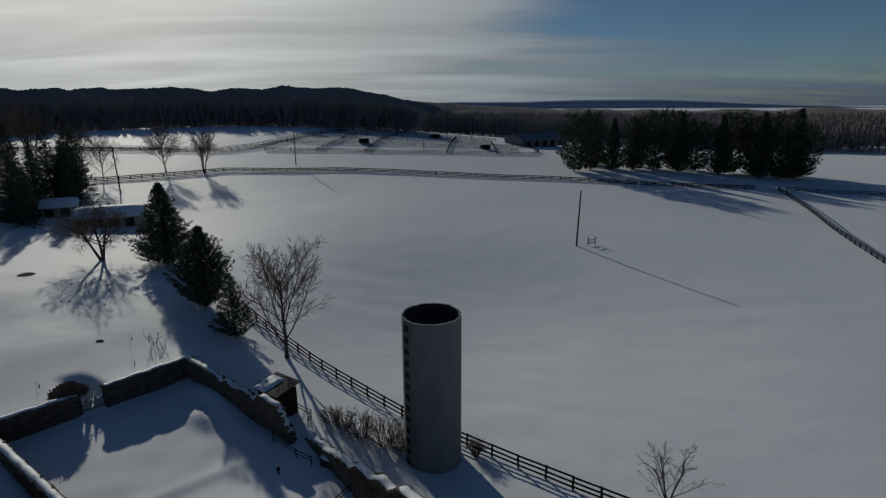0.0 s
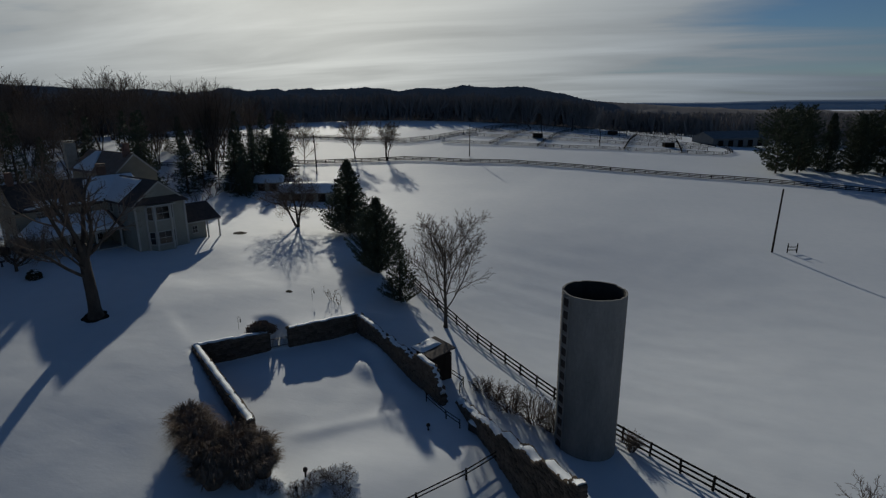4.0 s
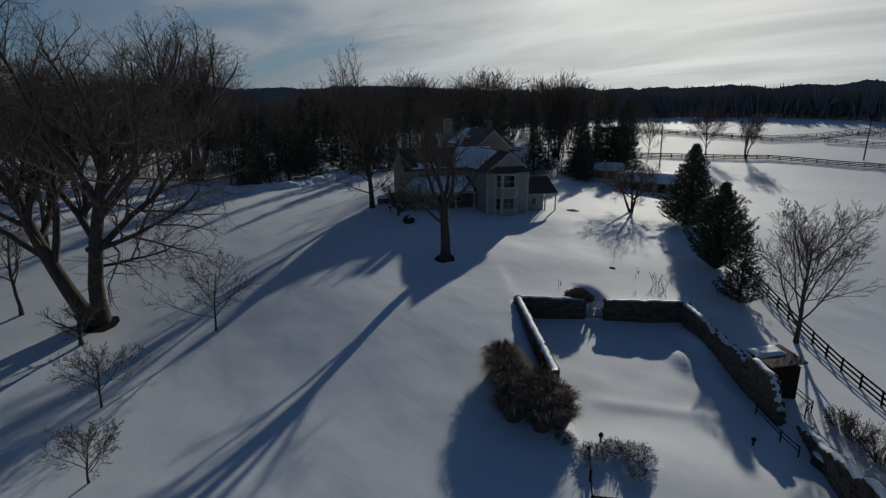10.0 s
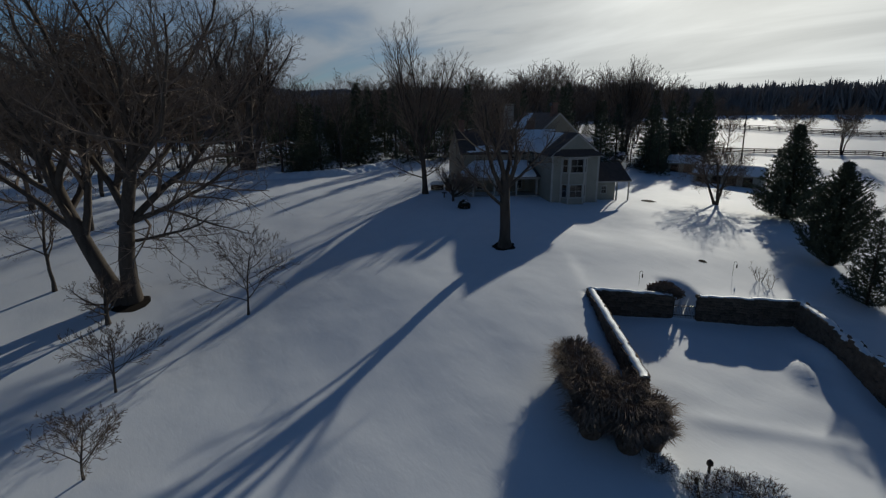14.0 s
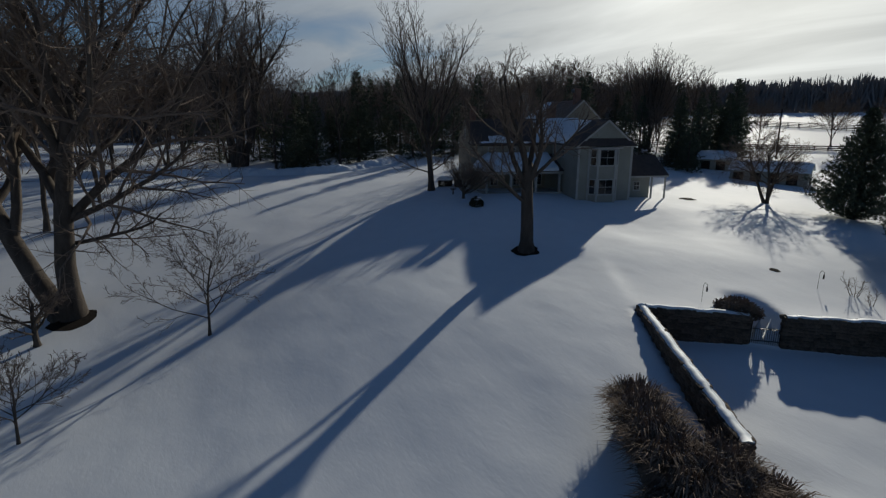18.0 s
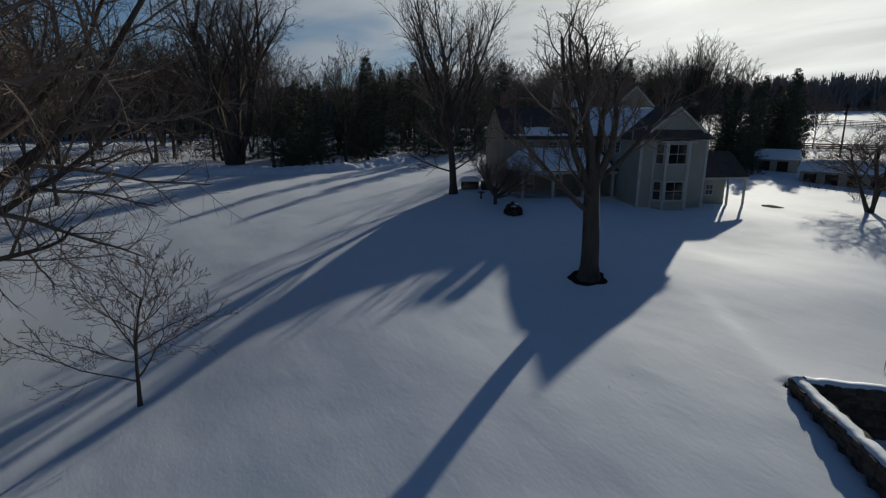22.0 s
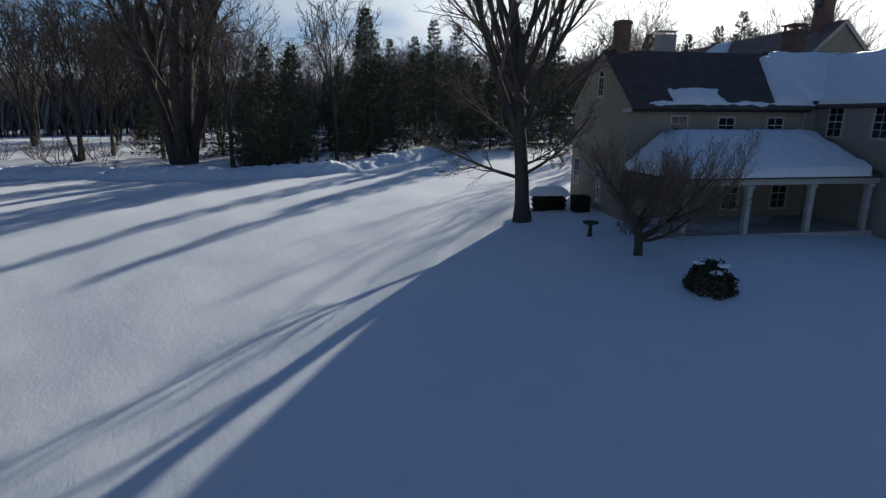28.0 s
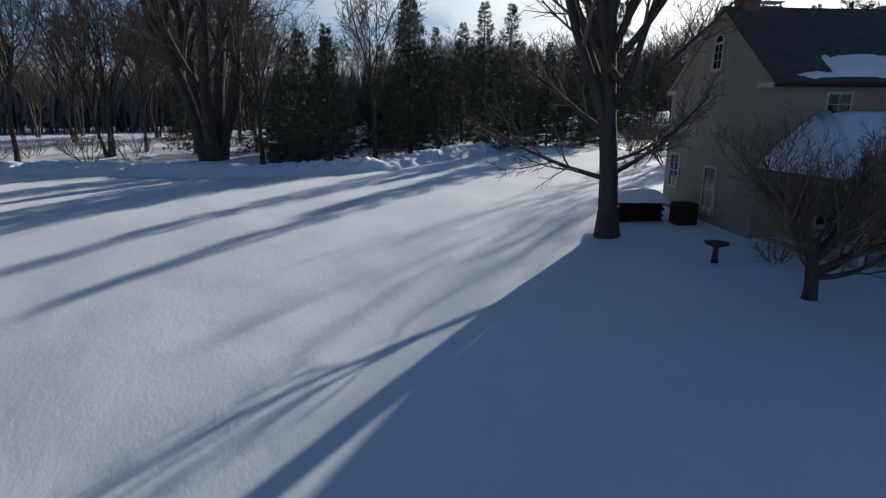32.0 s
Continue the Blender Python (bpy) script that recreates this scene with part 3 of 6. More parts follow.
def build_trees():
    bare_tree("oak_tree", (-56.4, 44.6), 12.0, 0.68, 11, "forked", "large bare oak with a thick trunk standing in the snowy lawn", ways=[(0.03, 0.06)], extra=[(4.9, (-0.55, -0.85, 0.7), 8.5, 0.22), (5.6, (-0.2, -0.7, 0.95), 6.0, 0.15), (7.2, (0.55, 0.9, 0.85), 8.5, 0.2)])
    bare_tree("maple_tree", (-84.1, 49.8), 15.0, 0.45, 5, "ascending", "tall bare maple with low drooping branches beside the house", extra=[(2.7, (-0.5, -0.84, 0.25), 6.4, 0.12), (3.0, (0.5, 0.84, 0.45), 5.0, 0.11), (3.6, (0.8, -0.3, 0.1), 4.6, 0.09), (4.6, (-0.6, -0.6, 0.5), 6.2, 0.12), (6.0, (0.3, 0.9, 0.6), 7.0, 0.14), (7.0, (-0.4, -0.8, 1.0), 10, 0.19), (8.0, (0.45, 0.9, 1.1), 9, 0.17)])
    bare_tree("twin_trunk_tree", (-73.0, 5.3), 27.5, 0.92, 8, "old_twin", "huge old bare tree with two leaning trunks in the snow", stems=2, ways=[(-0.30, -0.46), (0.04, 0.10)], extra=[(9.0, (0.75, 0.85, 0.12), 16, 0.34), (7.0, (0.55, 0.95, 0.02), 12, 0.22), (12, (-0.2, 0.5, 1.0), 16, 0.38), (13, (0.6, 0.5, 0.7), 15, 0.32)])
    bare_tree("fence_tree", (-18.6, 61.0), 14.0, 0.22, 24, "vase", "bare round-crowned tree beside the black board fence")
    bare_tree("young_tree", (-60.7, 15.2), 8.6, 0.12, 31, "sapling", "slim bare young tree in the lawn snow", group="young lawn trees")
    bare_tree("young_tree", (-54.2, 3.1), 6.2, 0.10, 32, "sapling", "slim bare young tree in the lawn snow", group="young lawn trees")
    bare_tree("young_tree", (-43.3, 1.0), 5.2, 0.09, 33, "sapling", "slim bare young tree leaning in the lawn snow", group="young lawn trees", lean=0.12)
    bare_tree("dogwood_tree", (-74.4, 49.0), 2.5, 0.2, 41, "dogwood", "low spreading bare dogwood in front of the porch", thin=0.006, extra=[(0.9, (0.5, 0.85, 0.14), 5.0, 0.12), (0.8, (0.75, 0.5, 0.10), 3.6, 0.09), (1.0, (0.3, 0.9, 0.32), 5.0, 0.11), (0.95, (-0.55, -0.8, 0.5), 2.4, 0.08)])
    bare_tree("apple_tree", (-56.9, 89.2), 10.2, 0.24, 45, "spread", "bare spreading apple tree casting long branch shadows", ways=[(0.1, 0.2), (-0.3, -0.2), (0.25, -0.25)], stems=3)
    bare_tree("slim_tree", (-80.6, -1.9), 14, 0.22, 51, "wood", "slender bare tree with a crooked limb at the wood edge")
    bare_tree("broken_tree", (-68.6, 3.0), 5.5, 0.26, 52, "sapling", "short broken tree stub with thin bare shoots")
    bare_tree("round_tree", (-89.8, 181.9), 14.5, 0.22, 61, "vase", "bare round-topped tree by the far pasture fence", thin=0.02)
    bare_tree("clump_tree", (-78.4, 184.9), 14.5, 0.20, 62, "multi", "bare three-stemmed tree by the far pasture fence", stems=3, lean=0.22, thin=0.02)
    bare_tree("roadside_tree", (-101.4, 166.3), 12.5, 0.16, 63, "vase", "small bare tree beside the far fence", top=3, thin=0.025)
    bare_tree("roadside_tree", (-108.7, 167.7), 16, 0.22, 64, "vase", "tall bare tree beside the far fence", top=3, thin=0.025)
    bare_tree("birch_tree", (19.2, 38.0), 6.0, 0.09, 65, "bush", "small bare birch in the pasture snow", stems=3, lean=0.25)
    bare_tree("multi_stem_tree", (-145.2, 35.1), 36, 0.86, 71, "stool", "massive bare tree of many stems behind the snow bank", stems=5, lean=0.30, thin=0.02)
    conifer("juniper", (-45.9, 89.3), 14.6, 10.0, 81, "dark dense pointed evergreen beside the pasture", "cone", fine=2.3)
    conifer("juniper", (-32.5, 71.8), 12.2, 7.6, 82, "dark broad evergreen beside the pasture", "cedar", fine=2.3)
    conifer("small_pine", (-26.1, 64.5), 8.8, 5.6, 83, "small open evergreen beside the fence", "cone", fine=0.6)
    conifer("yard_pine", (-95.0, 138.5), 12.5, 12.5, 86, "broad dark pine behind the low sheds", "pine", fine=1.3)
    conifer("yard_spruce", (-92.5, 118.0), 15.5, 8.5, 87, "dark spruce between the house and the sheds", "spruce", fine=1.2)
    conifer("spruce_tree", (-129.0, 57.4), 19.4, 10.5, 84, "tall dark spruce behind the drive's snow bank", "spruce", fine=1.4)
    # pine grove beyond the far fence
    tall = "tall dark pine in a grove behind the fence"
    grove = [conifer("grove_pine", p, h, w, seed, tall, style, group="pine grove", fine=f) for p, h, w, seed, style, f in (
        ((55, 214), 22.5, 14, 91, "pine", 1.3), ((73, 223), 22, 10.5, 92, "cone", 2.0), ((92, 227), 25, 13.5, 93, "pine", 1.3), ((101, 224), 25.5, 10, 94, "cone", 2.0))]
    for x, y, scale, which in ((63, 219, 0.95, 2), (83, 226, 1.0, 1), (110, 228, 0.98, 0), (117, 222, 1.0, 3), (124, 226, 1.02, 2), (129, 214, 1.08, 3), (136, 212, 1.06, 2), (143, 214, 1.14, 3), (149, 219, 1.0, 0), (68, 233, 0.9, 3), (105, 238, 1.0, 2), (134, 226, 1.1, 0), (88, 237, 0.95, 0)):
        copy_thing(grove[which], at(x, y, x * 37 % 360, scale))


build_trees()


# ---- silo ----
def build_silo():
    x, y, r, top = -0.6, 43.9, 2.62, 2.6
    z0 = ground(x, y) - 0.3
    root = empty("silo", pose(x, y, z0), label="old grey concrete silo without a roof, streaked and weathered", category="silo")
    H = top - z0
    n = 72
    rng = random.Random(3)
    rim = [rng.uniform(-0.05, 0.05) for _ in range(n)]
    verts, faces = [], []
    for ring, (rr, z) in enumerate(((r, 0), (r, H), (r - 0.16, H), (r - 0.16, 0.4))):
        for k in range(n):
            a = 2 * math.pi * k / n
            verts.append((rr * math.cos(a), rr * math.sin(a), z + (rim[k // 2 * 2] if z == H else 0)))
    for ring in range(2):
        for k in range(n):
            a, b = ring * n + k, ring * n + (k + 1) % n
            faces.append((a, b, b + n, a + n))
    mesh("shell", verts, faces, CONCRETE, root)
    inner = [(2 * n + k, 2 * n + (k + 1) % n, 3 * n + (k + 1) % n, 3 * n + k) for k in range(n)] + [tuple(3 * n + k for k in range(n))]
    mesh("inner_wall", verts, inner, DARK_CONCRETE, root, "darker inside of the silo")
    for i in range(26):
        z = 0.5 + i * (H - 0.9) / 25
        t = Tubes()
        t.line([Vector((math.cos(a) * (r + 0.008), math.sin(a) * (r + 0.008), z)) for a in [2 * math.pi * k / 48 for k in range(49)]], [0.008] * 49, 4)
        t.done("hoop", CONCRETE, root)
    # column of hatch openings, each closed by a dark panel, with ladder rungs
    az = math.atan2(-0.60, -0.80)
    out = Vector((math.cos(az), math.sin(az), 0))
    frame_m = Matrix.Translation(out * (r - 0.02)) @ Matrix.Rotation(az, 4, "Z")
    for s in (-1, 1):
        box("hatch_rail", (0, s * 0.42 - 0.06, 0.5), (0.09, s * 0.42 + 0.06, H - 0.1), CONCRETE, root, 0.015, m=frame_m)
    count = 13
    for i in range(count):
        z = 0.9 + i * (H - 1.6) / (count - 1)
        box("hatch_door", (0.0, -0.36, z - 0.34), (0.045, 0.36, z + 0.34), IRON, root, 0.01, "dark panel at the hatch opening", m=frame_m)
        box("rung", (0.03, -0.36, z + 0.36), (0.08, 0.36, z + 0.46), CONCRETE, root, 0.01, m=frame_m)
    return root


build_silo()


# ---- walled garden ----
def wall_run(name, a0, b0, a1, b1, z_of, depth_of, thick, label, cap=True):
    """A stone wall along a garden line: body, cap stones, snow on top. z_of(s), depth_of(s): top and foot."""
    root = empty(name, pose(0, 0, 0), label=label, category="stone wall")
    p, q = Vector(garden_xy(a0, b0)), Vector(garden_xy(a1, b1))
    d = (q - p)
    L = d.length
    d.normalize()
    side = Vector((-d.y, d.x))
    n = max(6, int(L / 0.45))
    rng = random.Random(name + str(a0))
    v, f = [], []
    tops = []
    for i in range(n + 1):
        s = i / n
        c = p + d * L * s
        zt = z_of(s) + rng.uniform(-0.06, 0.06)
        tops.append((c, zt))
        h = thick / 2
        for w, z in ((-h - rng.uniform(0, .04), depth_of(s)), (-h + rng.uniform(0, .04), zt), (h - rng.uniform(0, .04), zt), (h + rng.uniform(0, .04), depth_of(s))):
            v.append((c.x + side.x * w, c.y + side.y * w, z))
    for i in range(n):
        for k in range(4):
            a, b = i * 4 + k, i * 4 + (k + 1) % 4
            f.append((a, b, b + 4, a + 4))
    f += [(0, 1, 2, 3), tuple(n * 4 + k for k in (3, 2, 1, 0))]
    mesh("masonry", v, f, MORTAR, root)
    if cap:
        v, f = [], []
        for i, (c, zt) in enumerate(tops):
            puff = 0.14 + 0.07 * noise.noise((c.x * 0.5, c.y * 0.5, 4))
            for w, z in ((-0.52, -0.03), (-0.46, puff * 0.8), (0.0, puff * 1.2), (0.46, puff * 0.75), (0.52, -0.03)):
                w = w * thick + rng.uniform(-0.02, 0.02)
                v.append((c.x + side.x * w, c.y + side.y * w, zt + z))
        for i in range(n):
            for k in range(4):
                a = i * 5 + k
                f.append((a, a + 1, a + 6, a + 5))
        f += [(0, 1, 2, 3, 4), tuple(n * 5 + k for k in (4, 3, 2, 1, 0))]
        mesh("snow_cap", v, f, SNOW_CAP, root, "thick rounded snow cap", smooth=True)
    return root, p, d, L, side, tops


def build_garden():
    W = 0.6
    runs = [
        wall_run("garden_wall_west", 0, 0, 16.4, 0, lambda s: -6.9 - 0.75 * s, lambda s: -10.2 - 1.0 * s, W, "long old field-stone barn wall under a thick snow cap"),
        wall_run("garden_wall_north", 0, 0.31, 0, 7.3, lambda s: -6.95, lambda s: -10.2, W, "short field-stone wall holding the snowy bank"),
        wall_run("garden_wall_north", 0, 9.7, 0, 17.6, lambda s: -6.95 + 0.2 * s, lambda s: -10.2, W, "short field-stone wall under a drifted snow bank"),
        wall_run("garden_wall_east", 0.31, 17.9, 17.6, 17.2, lambda s: -6.75 - 1.3 * s + 0.28 * noise.noise((s * 11, 1, 2)) - (0.35 if 0.36 < s < 0.42 else 0) + 0.7 * step(s, 0.72, 0.76) * (1 - step(s, 0.9, 0.95)) - 1.4 * step(s, 0.93, 1.0), lambda s: -11.0, W, "long crumbling field-stone wall beside the pasture", cap=True),
    ]
    return runs


GARDEN_RUNS = build_garden()


# ---- fences ----
TIMBER = unit_box()
TIMBER.materials.append(FENCE)


def fence(name, points, label, gap=2.6, high=1.35, rails=3, post=0.17, joined=False, board=0.19, group=""):
    """Posts and boards along a line over the snow."""
    pts = [Vector(p) for p in points]
    spots = []
    for p, q in zip(pts, pts[1:]):
        n = max(1, round((q - p).length / gap))
        spots += [p.lerp(q, i / n) for i in range(n)]
    spots.append(pts[-1])
    rng = random.Random(name + str(points[0]))
    root = empty(name, pose(0, 0, 0), label=label, category="fence", group=group)
    mats = []
    base = [Vector((p.x, p.y, ground(p.x, p.y))) for p in spots]
    for p in base:
        lean = pose(0, 0, 0, rng.uniform(-2, 2), rng.uniform(-2, 2), rng.uniform(0, 20))
        mats.append(("post", Matrix.Translation(p + Vector((0, 0, high / 2 - 0.15))) @ lean @ Matrix.Diagonal((post, post, high + 0.35, 1))))
    for p, q in zip(base, base[1:]):
        for k in range(rails):
            z = high * (0.93 - k * 0.36 * 3 / max(3, rails))
            e = Vector((0, 0, z + rng.uniform(-0.02, 0.02)))
            mats.append(("board", between(p + e, q + e + Vector((0, 0, rng.uniform(-0.03, 0.03))), 0.045, board)))
    if not joined:
        for n, m in mats:
            shared(n, TIMBER, m, root)
        return root
    cube = [Vector((x, y, z)) * 0.5 for x in (-1, 1) for y in (-1, 1) for z in (-1, 1)]
    quads = ((0, 1, 3, 2), (4, 6, 7, 5), (0, 4, 5, 1), (2, 3, 7, 6), (0, 2, 6, 4), (1, 5, 7, 3))
    v, f = [], []
    for n, m in mats:
        b = len(v)
        v += [(m @ c)[:] for c in cube]
        f += [tuple(b + i for i in qd) for qd in quads]
    tagged(mesh("far_railing", v, f, FENCE, root), kind="stuff")
    return root


def build_fences():
    fence("board_fence", [(-30.5, 75.5), (-24.9, 69.5), (-14, 59.3), (-3.9, 50.5), (2.7, 45.9), (9.5, 41.3), (22, 33), (36, 24)], "black three-board pasture fence along the snow", group="pasture fences")
    fence("board_fence", [(-112, 157), (-97.4, 167.5), (-72.6, 187.2), (-60, 190), (-52, 191), (-35.4, 196.5), (-12, 197), (0.0, 196)], "black three-board fence across the far pasture", 3.2, post=0.24, board=0.29, group="pasture fences")
    fence("board_fence", [(0.25, 196), (8, 195.6), (25, 194), (45, 193), (75, 190), (112, 187)], "black three-board fence below the pine grove", 3.2, post=0.24, board=0.29, group="pasture fences")
    fence("board_fence", [(120, 186), (112, 160), (104, 138), (97, 118), (88, 90)], "black three-board fence running down the slope", 3.0, post=0.2, board=0.22, group="pasture fences")
    fence("board_fence", [(123, 186), (150, 178), (175, 170)], "black three-board fence beyond the pines", 3.2, group="pasture fences")


build_fences()


# ---- utility poles ----
def utility_pole(xy, high, lean, arm, label):
    z = ground(*xy) - 0.3
    root = empty("utility_pole", pose(xy[0], xy[1], z, 0, lean, 0), label=label, category="utility pole", group="utility poles")
    t = Tubes()
    t.line([Vector((0, 0, 0)), Vector((0, 0, high * 0.5)), Vector((0, 0, high + 0.3))], [0.20, 0.17, 0.14], 10)
    t.done("pole", POLE, root)
    if arm:
        box("crossarm", (-0.75, -0.06, high - 0.55), (0.35, 0.06, high - 0.42), POLE, root, 0.01)
        for x in (-0.6, 0.2):
            t = Tubes()
            t.line([Vector((x, 0, high - 0.42)), Vector((x, 0, high - 0.2))], [0.05, 0.03], 6)
            t.done("insulator", IRON, root)
    bm = bmesh.new()
    bmesh.ops.create_cone(bm, cap_ends=True, segments=10, radius1=0.22, radius2=0.22, depth=0.75, matrix=pose(0.0, -0.34, high - 1.9))
    if arm:
        part("transformer", bm, IRON, root)
    else:
        bm.free()
    return root


utility_pole((31.6, 117.4), 12.6, 1.4, False, "plain leaning wooden pole in the open snow field")
utility_pole((-88.7, 152.2), 12.2, -1.2, True, "wooden utility pole with a crossarm and transformer")
utility_pole((-52.0, 203.5), 12.0, 0.4, False, "wooden utility pole in the far pasture")

# ---- farmhouse ----
HOUSE = pose(-80.3, 54.2, 0, 0, 0, 70)
house = empty("farmhouse", HOUSE, label="large old farmhouse with pale walls, porch, bay window and snowy roofs", category="house")


def walls(name, x0, x1, y0, y1, zb, ze, zr, along, material):
    """A gabled block: ridge along x or y."""
    if along == "x":
        ym = (y0 + y1) / 2
        sec = [(y0, zb), (y1, zb), (y1, ze), (ym, zr), (y0, ze)]
        v = [(x, y, z) for x in (x0, x1) for y, z in sec]
    else:
        xm = (x0 + x1) / 2
        sec = [(x0, zb), (x1, zb), (x1, ze), (xm, zr), (x0, ze)]
        v = [(x, y, z) for y in (y0, y1) for x, z in sec]
    f = [(4, 3, 2, 1, 0), (5, 6, 7, 8, 9)] + [(k, (k + 1) % 5, (k + 1) % 5 + 5, k + 5) for k in range(5)]
    return mesh(name, v, f, material, house)


def slope(name, a, b, c, d, thick, material, label="", seams=0):
    """A roof plane a-b (eave) to c-d (ridge, c above b), with thickness."""
    a, b, c, d = (Vector(p) for p in (a, b, c, d))
    n = (b - a).cross(c - b).normalized() * thick
    v = [p[:] for p in (a, b, c, d)] + [(p + n)[:] for p in (a, b, c, d)]
    f = [(3, 2, 1, 0), (4, 5, 6, 7), (0, 1, 5, 4), (1, 2, 6, 5), (2, 3, 7, 6), (3, 0, 4, 7)]
    ob = mesh(name, v, f, material, house, label)
    for i in range(seams):
        s = (i + 0.5) / seams
        p, q = a.lerp(b, s) + n * 1.2, d.lerp(c, s) + n * 1.2
        bm = bmesh.new()
        add_box(bm, (-0.5, -0.5, -0.5), (0.5, 0.5, 0.5), 0.0, between(p, q, 0.035, 0.05))
        part("seam", bm, material, ob)
    return ob


def gable_roof(x0, x1, y0, y1, ze, zr, along, material, over=0.35, thick=0.14, seams=0, edge=TRIM, verge=None):
    """Two slopes and edge boards; over: at the eaves, verge: at the gable ends."""
    verge = over if verge is None else verge
    if along == "x":
        ym = (y0 + y1) / 2
        k = (zr - ze) / (ym - y0)
        e = ze - over * k
        slope("roof", (x0 - verge, y0 - over, e), (x1 + verge, y0 - over, e), (x1 + verge, ym, zr), (x0 - verge, ym, zr), thick, material, seams=seams)
        slope("roof", (x1 + verge, y1 + over, e), (x0 - verge, y1 + over, e), (x0 - verge, ym, zr), (x1 + verge, ym, zr), thick, material)
        ends = [((x, y0 - over, e), (x, ym, zr)) for x in (x0 - verge, x1 + verge)] + [((x, y1 + over, e), (x, ym, zr)) for x in (x0 - verge, x1 + verge)]
    else:
        xm = (x0 + x1) / 2
        k = (zr - ze) / (xm - x0)
        e = ze - over * k
        slope("roof", (x0 - over, y1 + verge, e), (x0 - over, y0 - verge, e), (xm, y0 - verge, zr), (xm, y1 + verge, zr), thick, material, seams=seams)
        slope("roof", (x1 + over, y0 - verge, e), (x1 + over, y1 + verge, e), (xm, y1 + verge, zr), (xm, y0 - verge, zr), thick, material)
        ends = [((x0 - over, y, e), (xm, y, zr)) for y in (y0 - verge, y1 + verge)] + [((x1 + over, y, e), (xm, y, zr)) for y in (y0 - verge, y1 + verge)]
    for p, q in ends:
        bm = bmesh.new()
        add_box(bm, (-0.5, -0.5, -0.5), (0.5, 0.5, 0.5), 0.0, between(Vector(p) - Vector((0, 0, 0.06)), Vector(q) - Vector((0, 0, 0.06)), 0.05, 0.22))
        part("rake_board", bm, edge, house)


def window(x, z, w, h, y, turn=0.0, cols=2, rows=4, sill=True, arch=False, parent=None):
    """A sash window whose middle of the sill is at (x, y, z); turn 0 faces the front."""
    m = pose(x, y, z, 0, 0, turn)
    win = empty("window", m)
    win.parent = parent or house
    bm = bmesh.new()
    t = 0.11
    for lo, hi in (((-w / 2 - t, -0.06, -t), (-w / 2, 0.03, h + t)), ((w / 2, -0.06, -t), (w / 2 + t, 0.03, h + t)), ((-w / 2, -0.06, h), (w / 2, 0.03, h + t)), ((-w / 2, -0.06, -t), (w / 2, 0.03, 0))):
        add_box(bm, lo, hi, 0.01)
    part("window_frame", bm, TRIM, win)
    bm = bmesh.new()
    add_box(bm, (-w / 2, -0.012, 0), (w / 2, 0.02, h), 0)
    part("pane", bm, GLASS, win)
    for i in range(1, cols):
        xx = -w / 2 + w * i / cols
        box("glazing_bar", (xx - 0.014, -0.035, 0.002), (xx + 0.014, -0.014, h - 0.002), TRIM, win)
    for i in range(1, rows):
        zz = h * i / rows
        k = 0.03 if i * 2 == rows else 0.014
        box("glazing_bar", (-w / 2 + 0.002, -0.04, zz - k), (w / 2 - 0.002, -0.0145, zz + k), TRIM, win)
    if arch:
        arc = [(math.cos(math.pi * k / 12), math.sin(math.pi * k / 12)) for k in range(13)]
        top = h + t
        v = [(c * rr, y, top + q * rr) for rr in (w / 2, w / 2 + t) for y in (-0.06, 0.03) for c, q in arc]
        f = []
        for k in range(12):
            f += [(k, k + 1, 27 + k, 26 + k), (14 + k, 13 + k, 39 + k, 40 + k), (k + 1, k, 13 + k, 14 + k), (26 + k, 27 + k, 40 + k, 39 + k)]
        mesh("arch_frame", v, f, TRIM, win)
        v = [(0, y, top) for y in (-0.012, 0.02)] + [(c * w / 2, y, top + q * w / 2) for y in (-0.012, 0.02) for c, q in arc]
        f = [(0, 2 + k, 3 + k) for k in range(12)] + [(1, 16 + k, 15 + k) for k in range(12)]
        mesh("arch_pane", v, f, GLASS, win)
    if sill:
        box("window_sill", (-w / 2 - t - 0.04, -0.12, -t - 0.05), (w / 2 + t + 0.04, 0.0, -t), TRIM, win, 0.01)
    return win


def roof_snow(name, corner, along, up, L, H, thick, cover, seed, parent, left=0.0, right=0.0):
    """A ragged sheet of snow lying on a slope."""
    corner, along, up = Vector(corner), Vector(along).normalized(), Vector(up).normalized()
    n = along.cross(up).normalized()
    nx, ny = max(8, int(L / 0.22)), max(6, int(H / 0.22))
    keep, v, f = {}, [], []

    def amount(i, j):
        s, t = i / nx, j / ny
        edge = min(s * L, (1 - s) * L, t * H, (1 - t) * H)
        return min(1, max(0, (edge / 0.35) + cover - 1.0 + 1.3 * noise.noise((s * L * 1.1 + seed, t * H * 1.1, seed))))
    for j in range(ny + 1):
        for i in range(nx + 1):
            h = amount(i, j) if 0 < i < nx and 0 < j < ny else 0.0
            p = corner + along * (left * j / ny + (L - (left + right) * j / ny) * i / nx) + up * (H * j / ny) + n * (thick * math.sqrt(h) * (1 + 0.25 * noise.noise((i * 0.4, j * 0.4, seed))) - 0.01)
            keep[i, j] = h
            v.append(p[:])
    w = nx + 1
    for j in range(ny):
        for i in range(nx):
            if max(keep[i, j], keep[i + 1, j], keep[i, j + 1], keep[i + 1, j + 1]) > 0.02:
                f.append((j * w + i, j * w + i + 1, (j + 1) * w + i + 1, (j + 1) * w + i))
    used = sorted({k for q in f for k in q})
    back = {k: i for i, k in enumerate(used)}
    return mesh(name, [v[k] for k in used], [tuple(back[k] for k in q) for q in f], SNOW_CAP, parent, "ragged half-melted roof snow", smooth=True)


